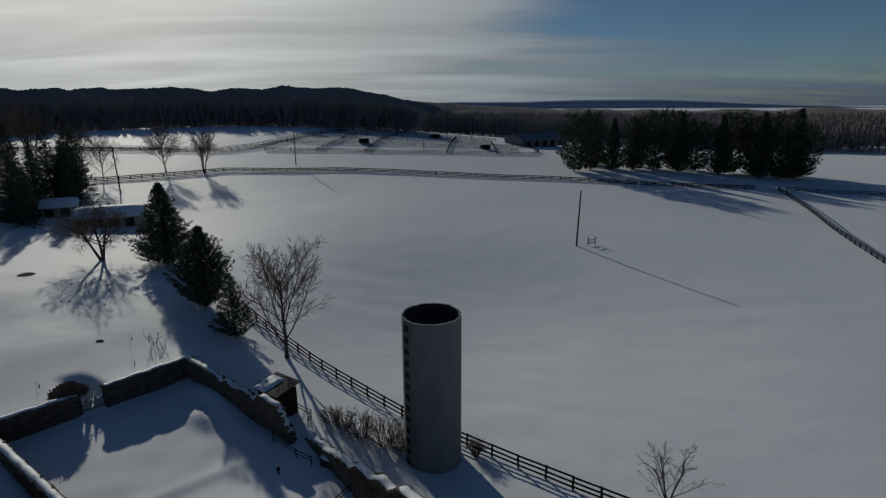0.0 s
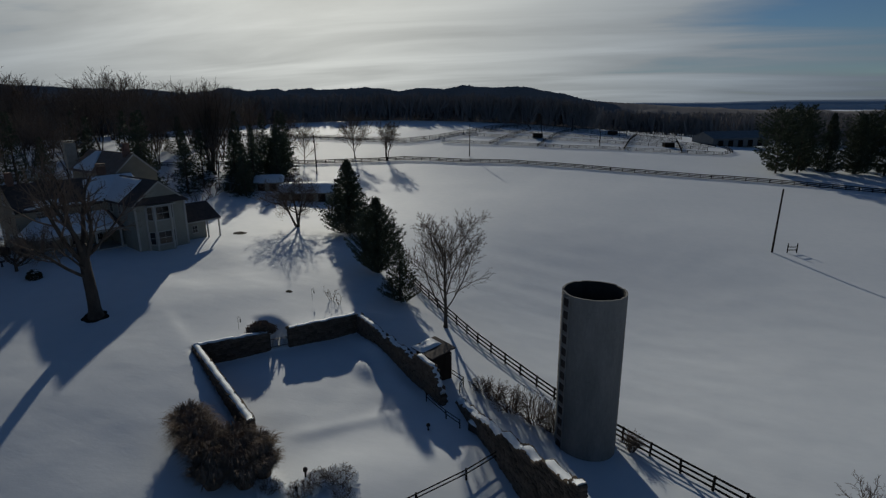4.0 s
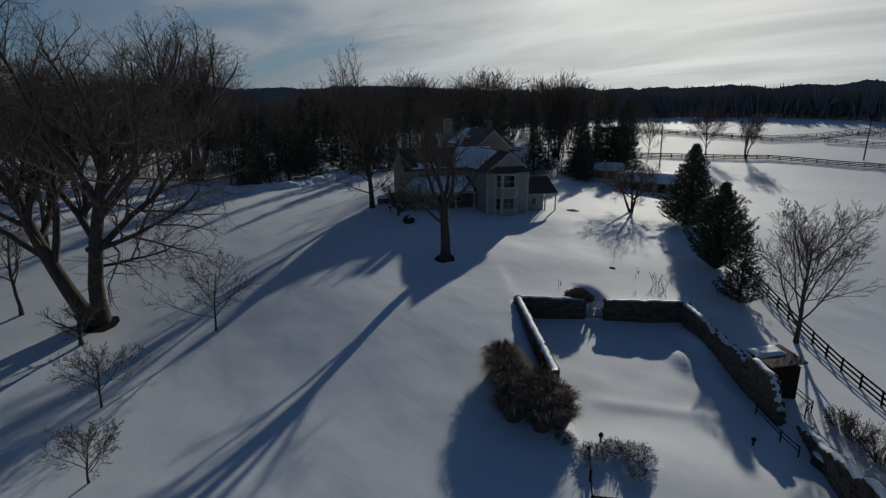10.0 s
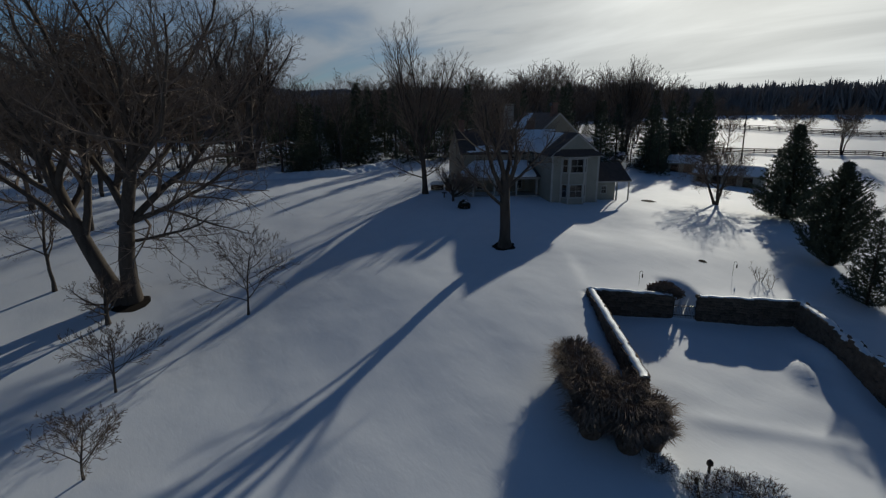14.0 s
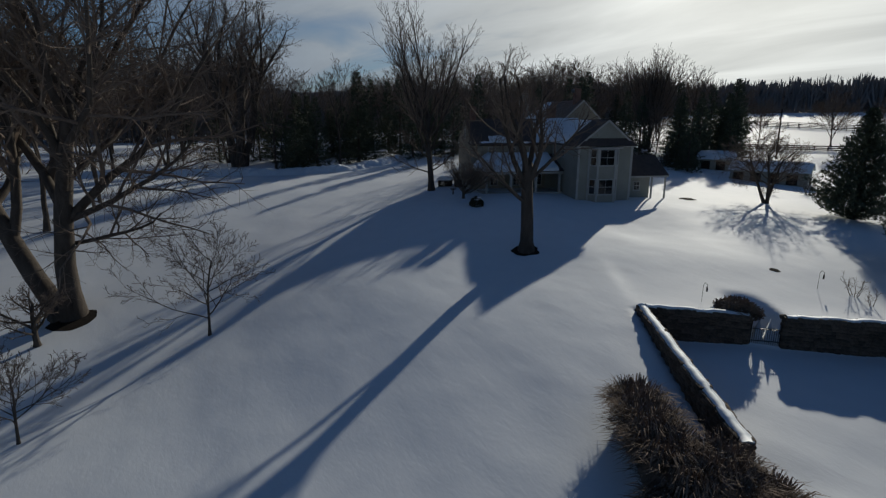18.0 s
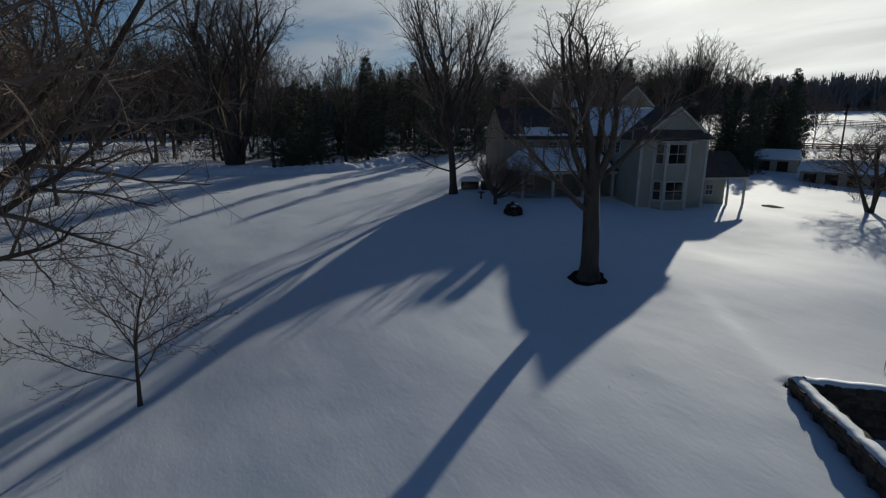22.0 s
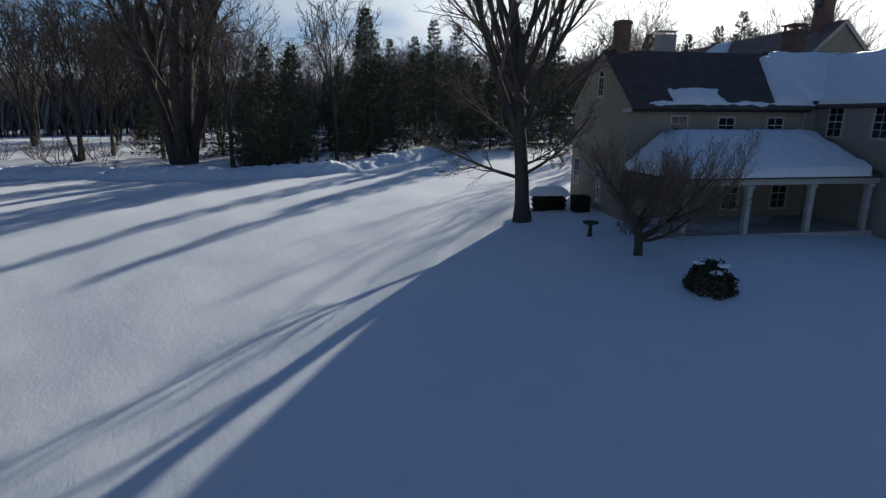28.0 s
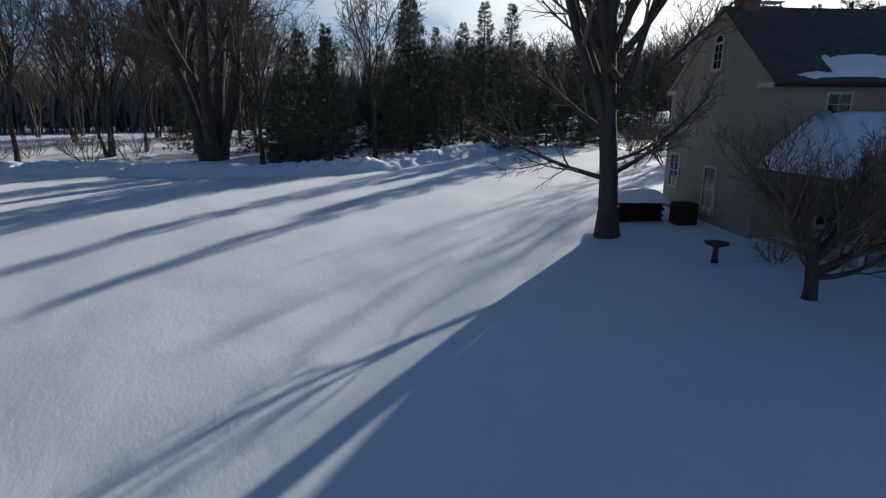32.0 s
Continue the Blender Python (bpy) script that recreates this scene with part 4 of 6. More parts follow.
def chimney(x, y, w, d, z0, z1, material, cap=True):
    bm = bmesh.new()
    add_box(bm, (x - w / 2, y - d / 2, z0), (x + w / 2, y + d / 2, z1), 0.02)
    c = part("chimney", bm, material, house)
    box("chimney_crown", (x - w / 2 - 0.07, y - d / 2 - 0.07, z1 - 0.28), (x + w / 2 + 0.07, y + d / 2 + 0.07, z1 - 0.12), material, c, 0.02)
    if cap:
        for sx in (-1, 1):
            for sy in (-1, 1):
                box("cap_leg", (x + sx * w * 0.4 - 0.06, y + sy * d * 0.4 - 0.06, z1 + 0.002), (x + sx * w * 0.4 + 0.06, y + sy * d * 0.4 + 0.06, z1 + 0.28), material, c)
        box("cap_slab", (x - w / 2 - 0.1, y - d / 2 - 0.1, z1 + 0.283), (x + w / 2 + 0.1, y + d / 2 + 0.1, z1 + 0.38), material, c, 0.02)


def build_house():
    # stone and stucco wing with the gable end
    walls("wing_wall", 0, 11.3, 0, 8.0, -5.4, 3.15, 6.4, "x", STUCCO)
    gable_roof(0, 11.3, 0, 8.0, 3.15, 6.4, "x", SHINGLE, edge=STUCCO, verge=0.06)
    box("cornice", (-0.06, -0.32, 2.83), (11.3, -0.02, 2.97), TRIM, house, 0.02)
    for x, z, h in ((3.05, 0.95, 1.55), (6.06, 1.62, 0.8), (9.25, 1.62, 0.8)):
        window(x, z, 0.95, h, -0.02, rows=4 if h > 1 else 2)
    window(-0.02, 3.8, 0.62, 1.05, 3.9, -90, cols=2, rows=3, arch=True)
    for y in (0.0, 8.0):
        box("cornice_return", (-0.14, y - 0.34 if y < 1 else y - 0.6, 2.75), (-0.01, y + 0.6 if y < 1 else y + 0.34, 2.95), TRIM, house, 0.02)
    box("corner_board", (-0.03, -0.03, -4.0), (0.18, -0.004, 2.75), STUCCO, house, 0.005)
    t = Tubes()
    t.line([Vector((11.1, -0.1, 2.85)), Vector((11.1, -0.1, 1.5))], [0.05, 0.05], 8)
    t.done("downpipe", TRIM, house)
    box("gutter", (-0.06, -0.45, 2.77), (11.2, -0.34, 2.87), IRON, house, 0.02)
    window(-0.02, -2.0, 0.85, 1.6, 6.9, -90)
    window(-0.02, -2.9, 0.9, 2.1, 3.4, -90)
    # main block
    walls("main_wall", 11.31, 17.9, 0.2, 8.4, -5.4, 3.5, 6.55, "x", SIDING)
    gable_roof(11.31, 17.9, 0.2, 8.4, 3.5, 6.55, "x", SHINGLE, over=0.3, verge=0.05)
    # gabled front with the two-storey bay
    fx, fw, fy = 16.05, 3.9, -9.0
    walls("front_wall", fx - fw, fx + fw, fy, 4.9, -5.6, 3.3, 6.4, "y", SIDING)
    gable_roof(fx - fw, fx + fw, fy, 4.9, 3.3, 6.4, "y", SHINGLE, over=0.4, verge=0.35)
    for x in (fx - fw + 0.1, fx + fw - 0.1):
        box("corner_board", (x - 0.15, fy - 0.06, -4.6), (x + 0.15, fy - 0.003, 3.1), TRIM, house, 0.01)
    box("frieze_board", (fx - fw - 0.25, fy - 0.1, 2.95), (fx + fw + 0.25, fy - 0.062, 3.2), TRIM, house, 0.01)
    for s in (-1, 1):
        for y in (-1.3, -4.2):
            window(fx + s * fw + s * 0.02, 1.45, 0.9, 1.6, y, 90 * s)
    # skirt roof in the gable
    slope("pent_roof", (fx - fw - 0.35, fy - 0.9, 3.1), (fx + fw + 0.35, fy - 0.9, 3.1), (fx + fw - 1.0, fy - 0.03, 4.05), (fx - fw + 1.0, fy - 0.03, 4.05), 0.06, SHINGLE)
    # boarded gable field
    v = [(fx + x, fy + y, z) for x, z in ((-fw + 0.5, 3.75), (fw - 0.5, 3.75), (0, 6.15)) for y in (-0.055, -0.025)]
    mesh("gable_panel", v, [(0, 2, 4), (5, 3, 1), (0, 1, 3, 2), (2, 3, 5, 4), (4, 5, 1, 0)], SIDING, house, "grey boarded gable")
    bay = empty("bay_window", pose(0, 0, 0))
    bay.parent = house
    bx0, bx1, by = fx - 2.3, fx + 1.8, fy - 1.0
    plan = [(bx0, fy - 0.005), (bx0 + 0.8, by), (bx1 - 0.8, by), (bx1, fy - 0.005)]
    v = [(x, y, z) for z in (-5.4, 2.95) for x, y in plan]
    mesh("bay_wall", v, [(0, 1, 5, 4), (1, 2, 6, 5), (2, 3, 7, 6), (4, 5, 6, 7)], SIDING, bay)
    for (xa, ya), (xb, yb) in zip(plan, plan[1:]):
        d = Vector((xb - xa, yb - ya))
        t = math.degrees(math.atan2(d.y, d.x))
        nrm = Vector((d.y, -d.x)).normalized() * 0.02
        wide = d.length - 0.55
        for z, h in ((0.65, 1.95), (-3.15, 1.85)):
            window((xa + xb) / 2 + nrm.x, z, wide, h, (ya + yb) / 2 + nrm.y, t, cols=2 if wide > 1.5 else 1, rows=2, parent=bay)
    for x, y in plan:
        box("bay_post", (x - 0.12, y - 0.1, -4.6), (x + 0.12, y + 0.03, 2.9), TRIM, bay, 0.01)
    box("bay_cornice", (bx0 - 0.1, by - 0.15, 2.8), (bx1 + 0.1, fy - 0.11, 2.94), TRIM, bay, 0.02)
    # low addition with an open end
    x0 = fx + fw + 0.05
    walls("addition_wall", x0, 24.2, -6.9, -2.4, -5.4, -0.75, 1.4, "x", SIDING)
    slope("addition_roof", (x0, -7.5, -1.15), (26.7, -7.5, -1.15), (26.0, -4.65, 1.5), (x0, -4.65, 1.5), 0.12, SHINGLE)
    slope("addition_roof", (26.7, -1.8, -1.15), (x0, -1.8, -1.15), (x0, -4.65, 1.5), (26.0, -4.65, 1.5), 0.12, SHINGLE)
    box("eave_board", (x0, -7.58, -1.35), (26.7, -7.505, -1.14), TRIM, house, 0.01)
    window(22.2, -3.1, 0.8, 1.1, -6.92, rows=2)
    for x in (24.3, 26.4):
        box("porch_post", (x - 0.1, -7.4, -5.0), (x + 0.1, -7.2, -1.15), TRIM, house, 0.01)
    # taller back wing with the tin roof
    walls("back_wall", 16.8, 24.2, 8.0, 26.0, -5.0, 6.0, 9.3, "y", STUCCO)
    gable_roof(16.8, 24.2, 8.0, 26.0, 6.0, 9.4, "y", METAL_ROOF, seams=40, verge=0.2)
    # porch
    xe = fx - fw - 0.02
    slope("porch_roof", (-0.1, -4.9, -0.58), (xe, -4.9, -0.58), (xe, -0.05, 1.45), (2.5, -0.05, 1.45), 0.12, SHINGLE)
    slope("porch_roof", (-0.1, -0.05, -0.58), (-0.1, -4.9, -0.58), (2.5, -0.05, 1.45), (2.5, -0.04, 1.45), 0.12, SHINGLE)
    box("porch_beam", (0.1, -4.7, -0.9), (xe, -4.5, -0.6), TRIM, house, 0.02)
    for x in (1.0, 4.5, 8.15, 11.6):
        col = box("porch_column", (x - 0.14, -4.74, -4.6), (x + 0.14, -4.46, -0.9), TRIM, house, 0.02)
        box("column_cap", (x - 0.2, -4.8, -1.08), (x + 0.2, -4.4, -0.92), TRIM, col, 0.02)
    box("porch_floor", (0.4, -4.8, -5.0), (xe, 0.0, -3.45), TRIM, house, 0.02)
    for x in (3.4, 6.9, 10.2):
        window(x, -2.9, 0.95, 1.75, -0.02)
    # snow rolled over the hip of the porch roof
    t = Tubes()
    t.line([Vector((-0.02, -4.85, -0.46)), Vector((0.8, -3.3, 0.2)), Vector((1.7, -1.6, 0.95)), Vector((2.5, -0.1, 1.6))], [0.2, 0.3, 0.32, 0.3], 9)
    t.done("hip_snow", SNOW_CAP, house)
    # chimneys
    chimney(1.15, 4.05, 0.8, 0.8, 5.6, 8.25, BRICK, cap=False)
    chimney(17.2, 26.6, 1.9, 1.0, 6.0, 10.9, PALE_BRICK)
    chimney(13.75, 4.7, 1.1, 1.0, 5.5, 8.1, BRICK)
    chimney(20.1, 9.6, 1.0, 0.95, 8.5, 11.3, BRICK, cap=False)
    # snow lying on the roofs
    def run(y0, e, ym, r):
        return Vector((0, ym - y0, r - e))
    up = run(0, 3.15, 4.0, 6.4)
    lift = Vector((0, 0, 0.16))
    roof_snow("roof_snow", Vector((2.6, -0.2, 2.98)) + lift, (1, 0, 0), up, 3.4, 1.6, 0.24, 0.9, 3.0, house)
    roof_snow("roof_snow", Vector((0.4, -0.32, 2.9)) + lift, (1, 0, 0), up, 10.0, 0.6, 0.14, 0.35, 5.0, house)
    roof_snow("roof_snow", Vector((9.0, -0.2, 2.98)) + lift, (1, 0, 0), up, 2.7, 4.9, 0.28, 1.1, 8.0, house, left=1.4)
    upm = run(0.2, 3.5, 4.3, 6.55)
    roof_snow("roof_snow", Vector((11.2, -0.1, 3.28)) + lift, (1, 0, 0), upm, 6.9, 5.2, 0.32, 1.9, 1.0, house)
    roof_snow("roof_snow", Vector((-0.05, -4.98, -0.48)), (1, 0, 0), (0, 4.85, 2.03), 11.5, 5.2, 0.42, 2.2, 2.0, house, left=2.5)
    roof_snow("roof_snow", Vector((-0.14, -0.06, -0.48)), (0, -1, 0), (2.6, 0, 2.03), 4.9, 3.2, 0.36, 2.2, 7.0, house, right=4.9)
    roof_snow("roof_snow", Vector((16.65, 25.0, 6.0)) + lift, (0, -1, 0), (3.7, 0, 3.4), 8.5, 4.8, 0.28, 1.2, 6.0, house, left=3.5, right=3.5)
    roof_snow("roof_snow", Vector((fx - fw - 0.3, 4.6, 3.05)) + lift, (0, -1, 0), (fw, 0, 3.1), 9.6, 5.0, 0.3, 1.9, 9.0, house)

build_house()

# ---- things about the garden ----
def grass_tuft(xy, high, wide, seed):
    rng = random.Random(seed)
    z = ground(*xy)
    root = empty("ornamental_grass", pose(xy[0], xy[1], z), label="tall dry brown ornamental grass clump dusted with snow", category="dry grass", group="grass clumps by the wall")
    v, f = [], []
    for _ in range(1900):
        a, r = rng.uniform(0, 6.283), wide * 0.24 * math.sqrt(rng.random())
        p = Vector((math.cos(a) * r, math.sin(a) * r, -0.1))
        out = Vector((math.cos(a + rng.uniform(-0.6, 0.6)), math.sin(a + rng.uniform(-0.6, 0.6)), 0))
        L = high * rng.uniform(0.6, 1.1)
        sp = rng.uniform(0.05, 1.0) ** 0.8 * wide * 0.55
        side = out.cross(Vector((0, 0, 1))) * rng.uniform(0.014, 0.034)
        q = p + out * sp * 0.3 + Vector((0, 0, L * 0.62))
        u = p + out * sp * 0.75 + Vector((0, 0, L * rng.uniform(0.85, 0.98)))
        t = p + out * sp * 1.15 + Vector((0, 0, L * rng.uniform(0.7, 0.95)))
        b = len(v)
        v += [(p - side)[:], (p + side)[:], (q + side)[:], (q - side)[:], (u + side * 0.8)[:], (u - side * 0.8)[:], t[:]]
        f += [(b, b + 1, b + 2, b + 3), (b + 3, b + 2, b + 4, b + 5), (b + 5, b + 4, b + 6)]
    mesh("tuft", v, f, DRY_GRASS, root)
    def spot():
        a, r = rng.uniform(0, 6.283), wide * 0.5 * math.sqrt(rng.random())
        return Vector((math.cos(a) * r, math.sin(a) * r, high * rng.uniform(0.45, 0.95) * (1 - 0.5 * (r / wide) ** 2)))
    dusting(root, rng, 900, spot, 0.008, 0.024)
    return root


def snow_lump(name, c, r, seed, parent, flat=0.5):
    bm = bmesh.new()
    bmesh.ops.create_icosphere(bm, subdivisions=2, radius=r)
    for v in bm.verts:
        k = 1 + 0.45 * noise.noise(v.co * (1.6 / r) + Vector((seed, 0, 0)))
        v.co = Vector((v.co.x * k, v.co.y * k, v.co.z * k * flat)) + Vector(c)
    return part(name, bm, SNOW_CAP, parent, smooth=True)


def dusting(parent, rng, count, spot, lo, hi):
    """Loose flakes and clots of snow caught in a plant, as one mesh."""
    v, f = [], []
    for _ in range(count):
        c = spot()
        r = rng.uniform(lo, hi)
        b = len(v)
        v += [(c.x + dx * r * rng.uniform(0.6, 1.3), c.y + dy * r * rng.uniform(0.6, 1.3), c.z + dz * r * 0.5) for dx, dy, dz in ((1, 0, 0), (0, 1, 0), (-1, 0, 0), (0, -1, 0), (0, 0, 1), (0, 0, -1))]
        f += [(b + i, b + (i + 1) % 4, b + 4) for i in range(4)] + [(b + (i + 1) % 4, b + i, b + 5) for i in range(4)]
    return tagged(mesh("caught_snow", v, f, SNOW_CAP, parent), "loose snow caught in the stems", kind="stuff")


def shrub(name, xy, high, wide, seed, label, snowy=0, stems=9, z=None, form="bush"):
    """A twiggy bush of many stems, snow caught in it."""
    rng = random.Random(seed)
    z = ground(*xy) if z is None else z
    root = empty(name, pose(xy[0], xy[1], z - 0.05), label=label, category="shrub")
    tubes = [Tubes(), [], Tubes()]
    for s in range(stems):
        a = 6.283 * s / stems + rng.uniform(-0.3, 0.3)
        sp = wide / high * rng.uniform(0.1, 0.75)
        grow(rng, FORMS[form], tubes, Vector((math.cos(a), math.sin(a), 0)) * wide * 0.12, Vector((math.cos(a) * sp, math.sin(a) * sp, 1)).normalized(), high * rng.uniform(0.6, 0.85), 0.02 + high * 0.006, 1, 3)
    for l in tubes[1]:
        b = len(tubes[2].v)
        tubes[2].v += l.v
        tubes[2].f += [tuple(b + i for i in q) for q in l.f]
    tubes[2].done("crown", TWIG, root, smooth=False)
    if snowy:
        def spot():
            a, r = rng.uniform(0, 6.283), wide * 0.5 * math.sqrt(rng.random())
            return Vector((math.cos(a) * r, math.sin(a) * r, high * rng.uniform(0.05, 0.65) * (1 - (r / wide) ** 2 * 1.6)))
        dusting(root, rng, snowy * 14, spot, 0.02, 0.085)
    return root


def leafy_mound(name, xy, high, wide, seed, label, snowy=5, material=LEAF, leaf=1.0, z=None):
    """A clipped evergreen bush of many small leaves."""
    rng = random.Random(seed)
    root = empty(name, pose(xy[0], xy[1], (ground(*xy) if z is None else z) - 0.1), label=label, category="shrub")
    v, f = [], []
    for _ in range(2600):
        d = Vector((rng.gauss(0, 1), rng.gauss(0, 1), abs(rng.gauss(0, 1)))).normalized()
        k = rng.uniform(0.72, 1.03) * (1 + 0.18 * noise.noise(d * 2.2 + Vector((seed, 0, 0))))
        p = Vector((d.x * wide / 2 * k, d.y * wide / 2 * k, d.z * high * k))
        t = Vector((rng.gauss(0, 1), rng.gauss(0, 1), rng.gauss(0, 1))).normalized()
        s = t.orthogonal().normalized() * 0.035
        t = t * 0.11 * leaf
        b = len(v)
        v += [(p - s)[:], (p + t * 0.5 - s * 1.6)[:], (p + t)[:], (p + t * 0.5 + s * 1.6)[:]]
        f.append((b, b + 1, b + 2, b + 3))
    mesh("foliage", v, f, material, root)
    for k in range(snowy):
        a = rng.uniform(0, 6.283)
        snow_lump("snow_clump", (math.cos(a) * wide * 0.25, math.sin(a) * wide * 0.25, high * rng.uniform(0.7, 0.92)), rng.uniform(0.18, 0.3), seed + k, root, 0.35)
    return root


for i, (x, y, h, w) in enumerate(((-32.6, 32.4, 2.1, 2.6), (-30.9, 31.0, 2.5, 3.0), (-29.2, 30.0, 2.6, 3.2), (-27.4, 29.5, 2.6, 3.2), (-25.9, 29.9, 2.5, 3.0), (-25.1, 31.2, 2.3, 2.4), (-27.0, 31.2, 2.5, 2.6), (-24.6, 28.9, 2.2, 2.6), (-26.8, 28.1, 2.2, 2.6), (-23.9, 30.2, 2.0, 2.2))):
    grass_tuft((x, y), h, w, 200 + i)
for i, (x, y, h, w) in enumerate(((-18.2, 31.6, 1.5, 3.0), (-20.2, 29.4, 1.3, 2.6), (-22.4, 28.9, 1.1, 2.0), (-19.6, 31.0, 1.2, 2.4), (-17.2, 30.2, 1.0, 2.0))):
    shrub("snowy_shrub", (x, y), h, w, 211 + i * 7, "low twiggy shrub heaped with clumps of snow", 95, 34)
leafy_mound("trailing_shrub", (-36.6, 48.3), 0.95, 3.2, 214, "brown twiggy mound trailing over the garden wall", 0, DRY_GRASS, 3.0, z=-7.2)
shrub("dry_stalks", (-33.4, 59.0), 2.0, 1.8, 215, "thin dry flower stalks in the drifted bed", 0, 5)
shrub("dry_stalks", (-31.9, 58.2), 1.5, 0.8, 216, "thin dry flower stalks in the drifted bed", 0, 3)
for i, (x, y, h, w) in enumerate(((-9.5, 47.6, 2.2, 3.6), (-7.5, 46.2, 3.0, 3.8), (-5.2, 45.3, 3.4, 4.0), (-11.0, 48.6, 1.6, 3.0), (-3.6, 44.6, 2.4, 2.6), (3.4, 44.4, 2.0, 1.8))):
    shrub("thicket", (x, y), h, w, 220 + i, "dense bare thicket of thin brown stems near the silo", 6 if i in (0, 3) else 0, 34)

# ruined wall that climbs past the silo, garden shed, rails


def world_wall(name, p, q, z_of, foot, thick, label):
    a0, b0 = garden_ab(*p)
    a1, b1 = garden_ab(*q)
    return wall_run(name, a0, b0, a1, b1, z_of, foot, thick, label)


SILO_WALL = world_wall("ruined_wall", (-12.4, 45.4), (-0.4, 29.7), lambda s: -10.3 + 4.6 * (0.5 * s + 0.5 * math.floor(s * 12 + 0.35 * math.sin(s * 40)) / 12) ** 1.15 + 0.4 * s + 0.25 * noise.noise((s * 13, 4, 1)), lambda s: -11.6, 0.75, "rising broken field-stone wall in front of the silo")
world_wall("ruined_wall", (-10.5, 41.8), (-8.0, 40.4), lambda s: -10.0 - 0.5 * s, lambda s: -11.6, 0.5, "low fallen field-stone wall stub under snow")


def garden_shed():
    x, y = garden_xy(12.6, 19.6)
    root = empty("garden_shed", pose(x, y, -10.6, 0, 0, -34.6), label="small dark wooden lean-to shed with a snowy roof", category="shed")
    box("shed_wall", (-1.5, -1.2, 0), (1.5, 1.2, 3.3), POLE, root, 0.03)
    v = [(-1.8, -1.6, 3.35), (1.8, -1.6, 3.35), (1.8, 1.5, 3.75), (-1.8, 1.5, 3.75)]
    mesh("shed_roof", v + [(a, b, c + 0.12) for a, b, c in v], [(3, 2, 1, 0), (4, 5, 6, 7), (0, 1, 5, 4), (1, 2, 6, 5), (2, 3, 7, 6), (3, 0, 4, 7)], SHINGLE, root)
    roof_snow("roof_snow", (-1.8, -1.6, 3.48), (1, 0, 0), (0, 3.1, 0.4), 1.9, 2.6, 0.22, 0.9, 3.3, root)
    return root


garden_shed()
fence("garden_fence", [(-17.4, 25.6), (-13.3, 29.6), (-11.9, 31.4), (-9.1, 35.1), (-6.6, 39.4)], "dark two-rail garden fence half sunk in snow", 3.4, 1.0, 2, 0.16, board=0.10)
fence("garden_fence", [(-20.4, 29.2), (-17.4, 25.6)], "dark two-rail garden fence half sunk in snow", 2.4, 0.9, 2, 0.14, board=0.08)
fence("stair_rail", [(-15.6, 44.6), (-13.0, 42.6), (-11.4, 41.6)], "dark wooden handrail by the buried steps", 2.2, 0.9, 2, 0.1, board=0.07)
fence("stair_rail", [(-14.6, 49.4), (-12.9, 48.4), (-12.9, 47.0)], "dark wooden handrail beside the garden shed", 1.8, 1.1, 2, 0.1, board=0.07)


def iron_gate():
    x0, y0 = garden_xy(0.1, 7.5)
    x1, y1 = garden_xy(0.1, 9.5)
    z = -9.2
    root = empty("iron_gate", pose(x0, y0, z, 0, 0, math.degrees(math.atan2(y1 - y0, x1 - x0))), label="low black iron picket gate between the garden walls", category="gate")
    for x in (0.0, 2.0):
        box("gate_post", (x - 0.06, -0.06, -0.6), (x + 0.06, 0.06, 1.7), IRON, root, 0.01)
    for z2 in (0.35, 1.25):
        box("gate_bar", (0.07, -0.02, z2), (1.93, 0.02, z2 + 0.05), IRON, root)
    for i in range(13):
        x = 0.16 + i * 0.14
        box("picket", (x - 0.012, -0.012, 0.1), (x + 0.012, 0.012, 1.42), IRON, root)


iron_gate()


def garden_finial(xy, high):
    t = Tubes()
    root = empty("garden_post", pose(xy[0], xy[1], ground(*xy)), label="short dark carved post poking out of the snow", category="post", group="garden posts")
    t.line([Vector((0, 0, -0.2)), Vector((0, 0, high * 0.55)), Vector((0, 0, high * 0.62)), Vector((0, 0, high * 0.85)), Vector((0, 0, high))], [0.09, 0.08, 0.19, 0.17, 0.03], 8)
    t.done("post", IRON, root)


garden_finial((-21.0, 31.4), 0.9)
garden_finial((-14.0, 40.4), 0.7)


def hook(xy):
    root = empty("feeder_hook", pose(xy[0], xy[1], ground(*xy)), label="thin iron shepherd's hook with a bird feeder", category="bird feeder")
    t = Tubes()
    t.line([Vector((0, 0, -0.2)), Vector((0, 0, 1.3)), Vector((0.06, 0, 1.5)), Vector((0.2, 0, 1.55)), Vector((0.32, 0, 1.45)), Vector((0.32, 0, 1.3))], [0.015] * 6, 5)
    t.done("hook", IRON, root)
    t = Tubes()
    t.line([Vector((0.32, 0, 0.9)), Vector((0.32, 0, 1.22)), Vector((0.32, 0, 1.3))], [0.06, 0.06, 0.01], 7)
    t.done("feeder", IRON, root)


hook((-39.0, 47.6))
hook((-35.6, 57.9))


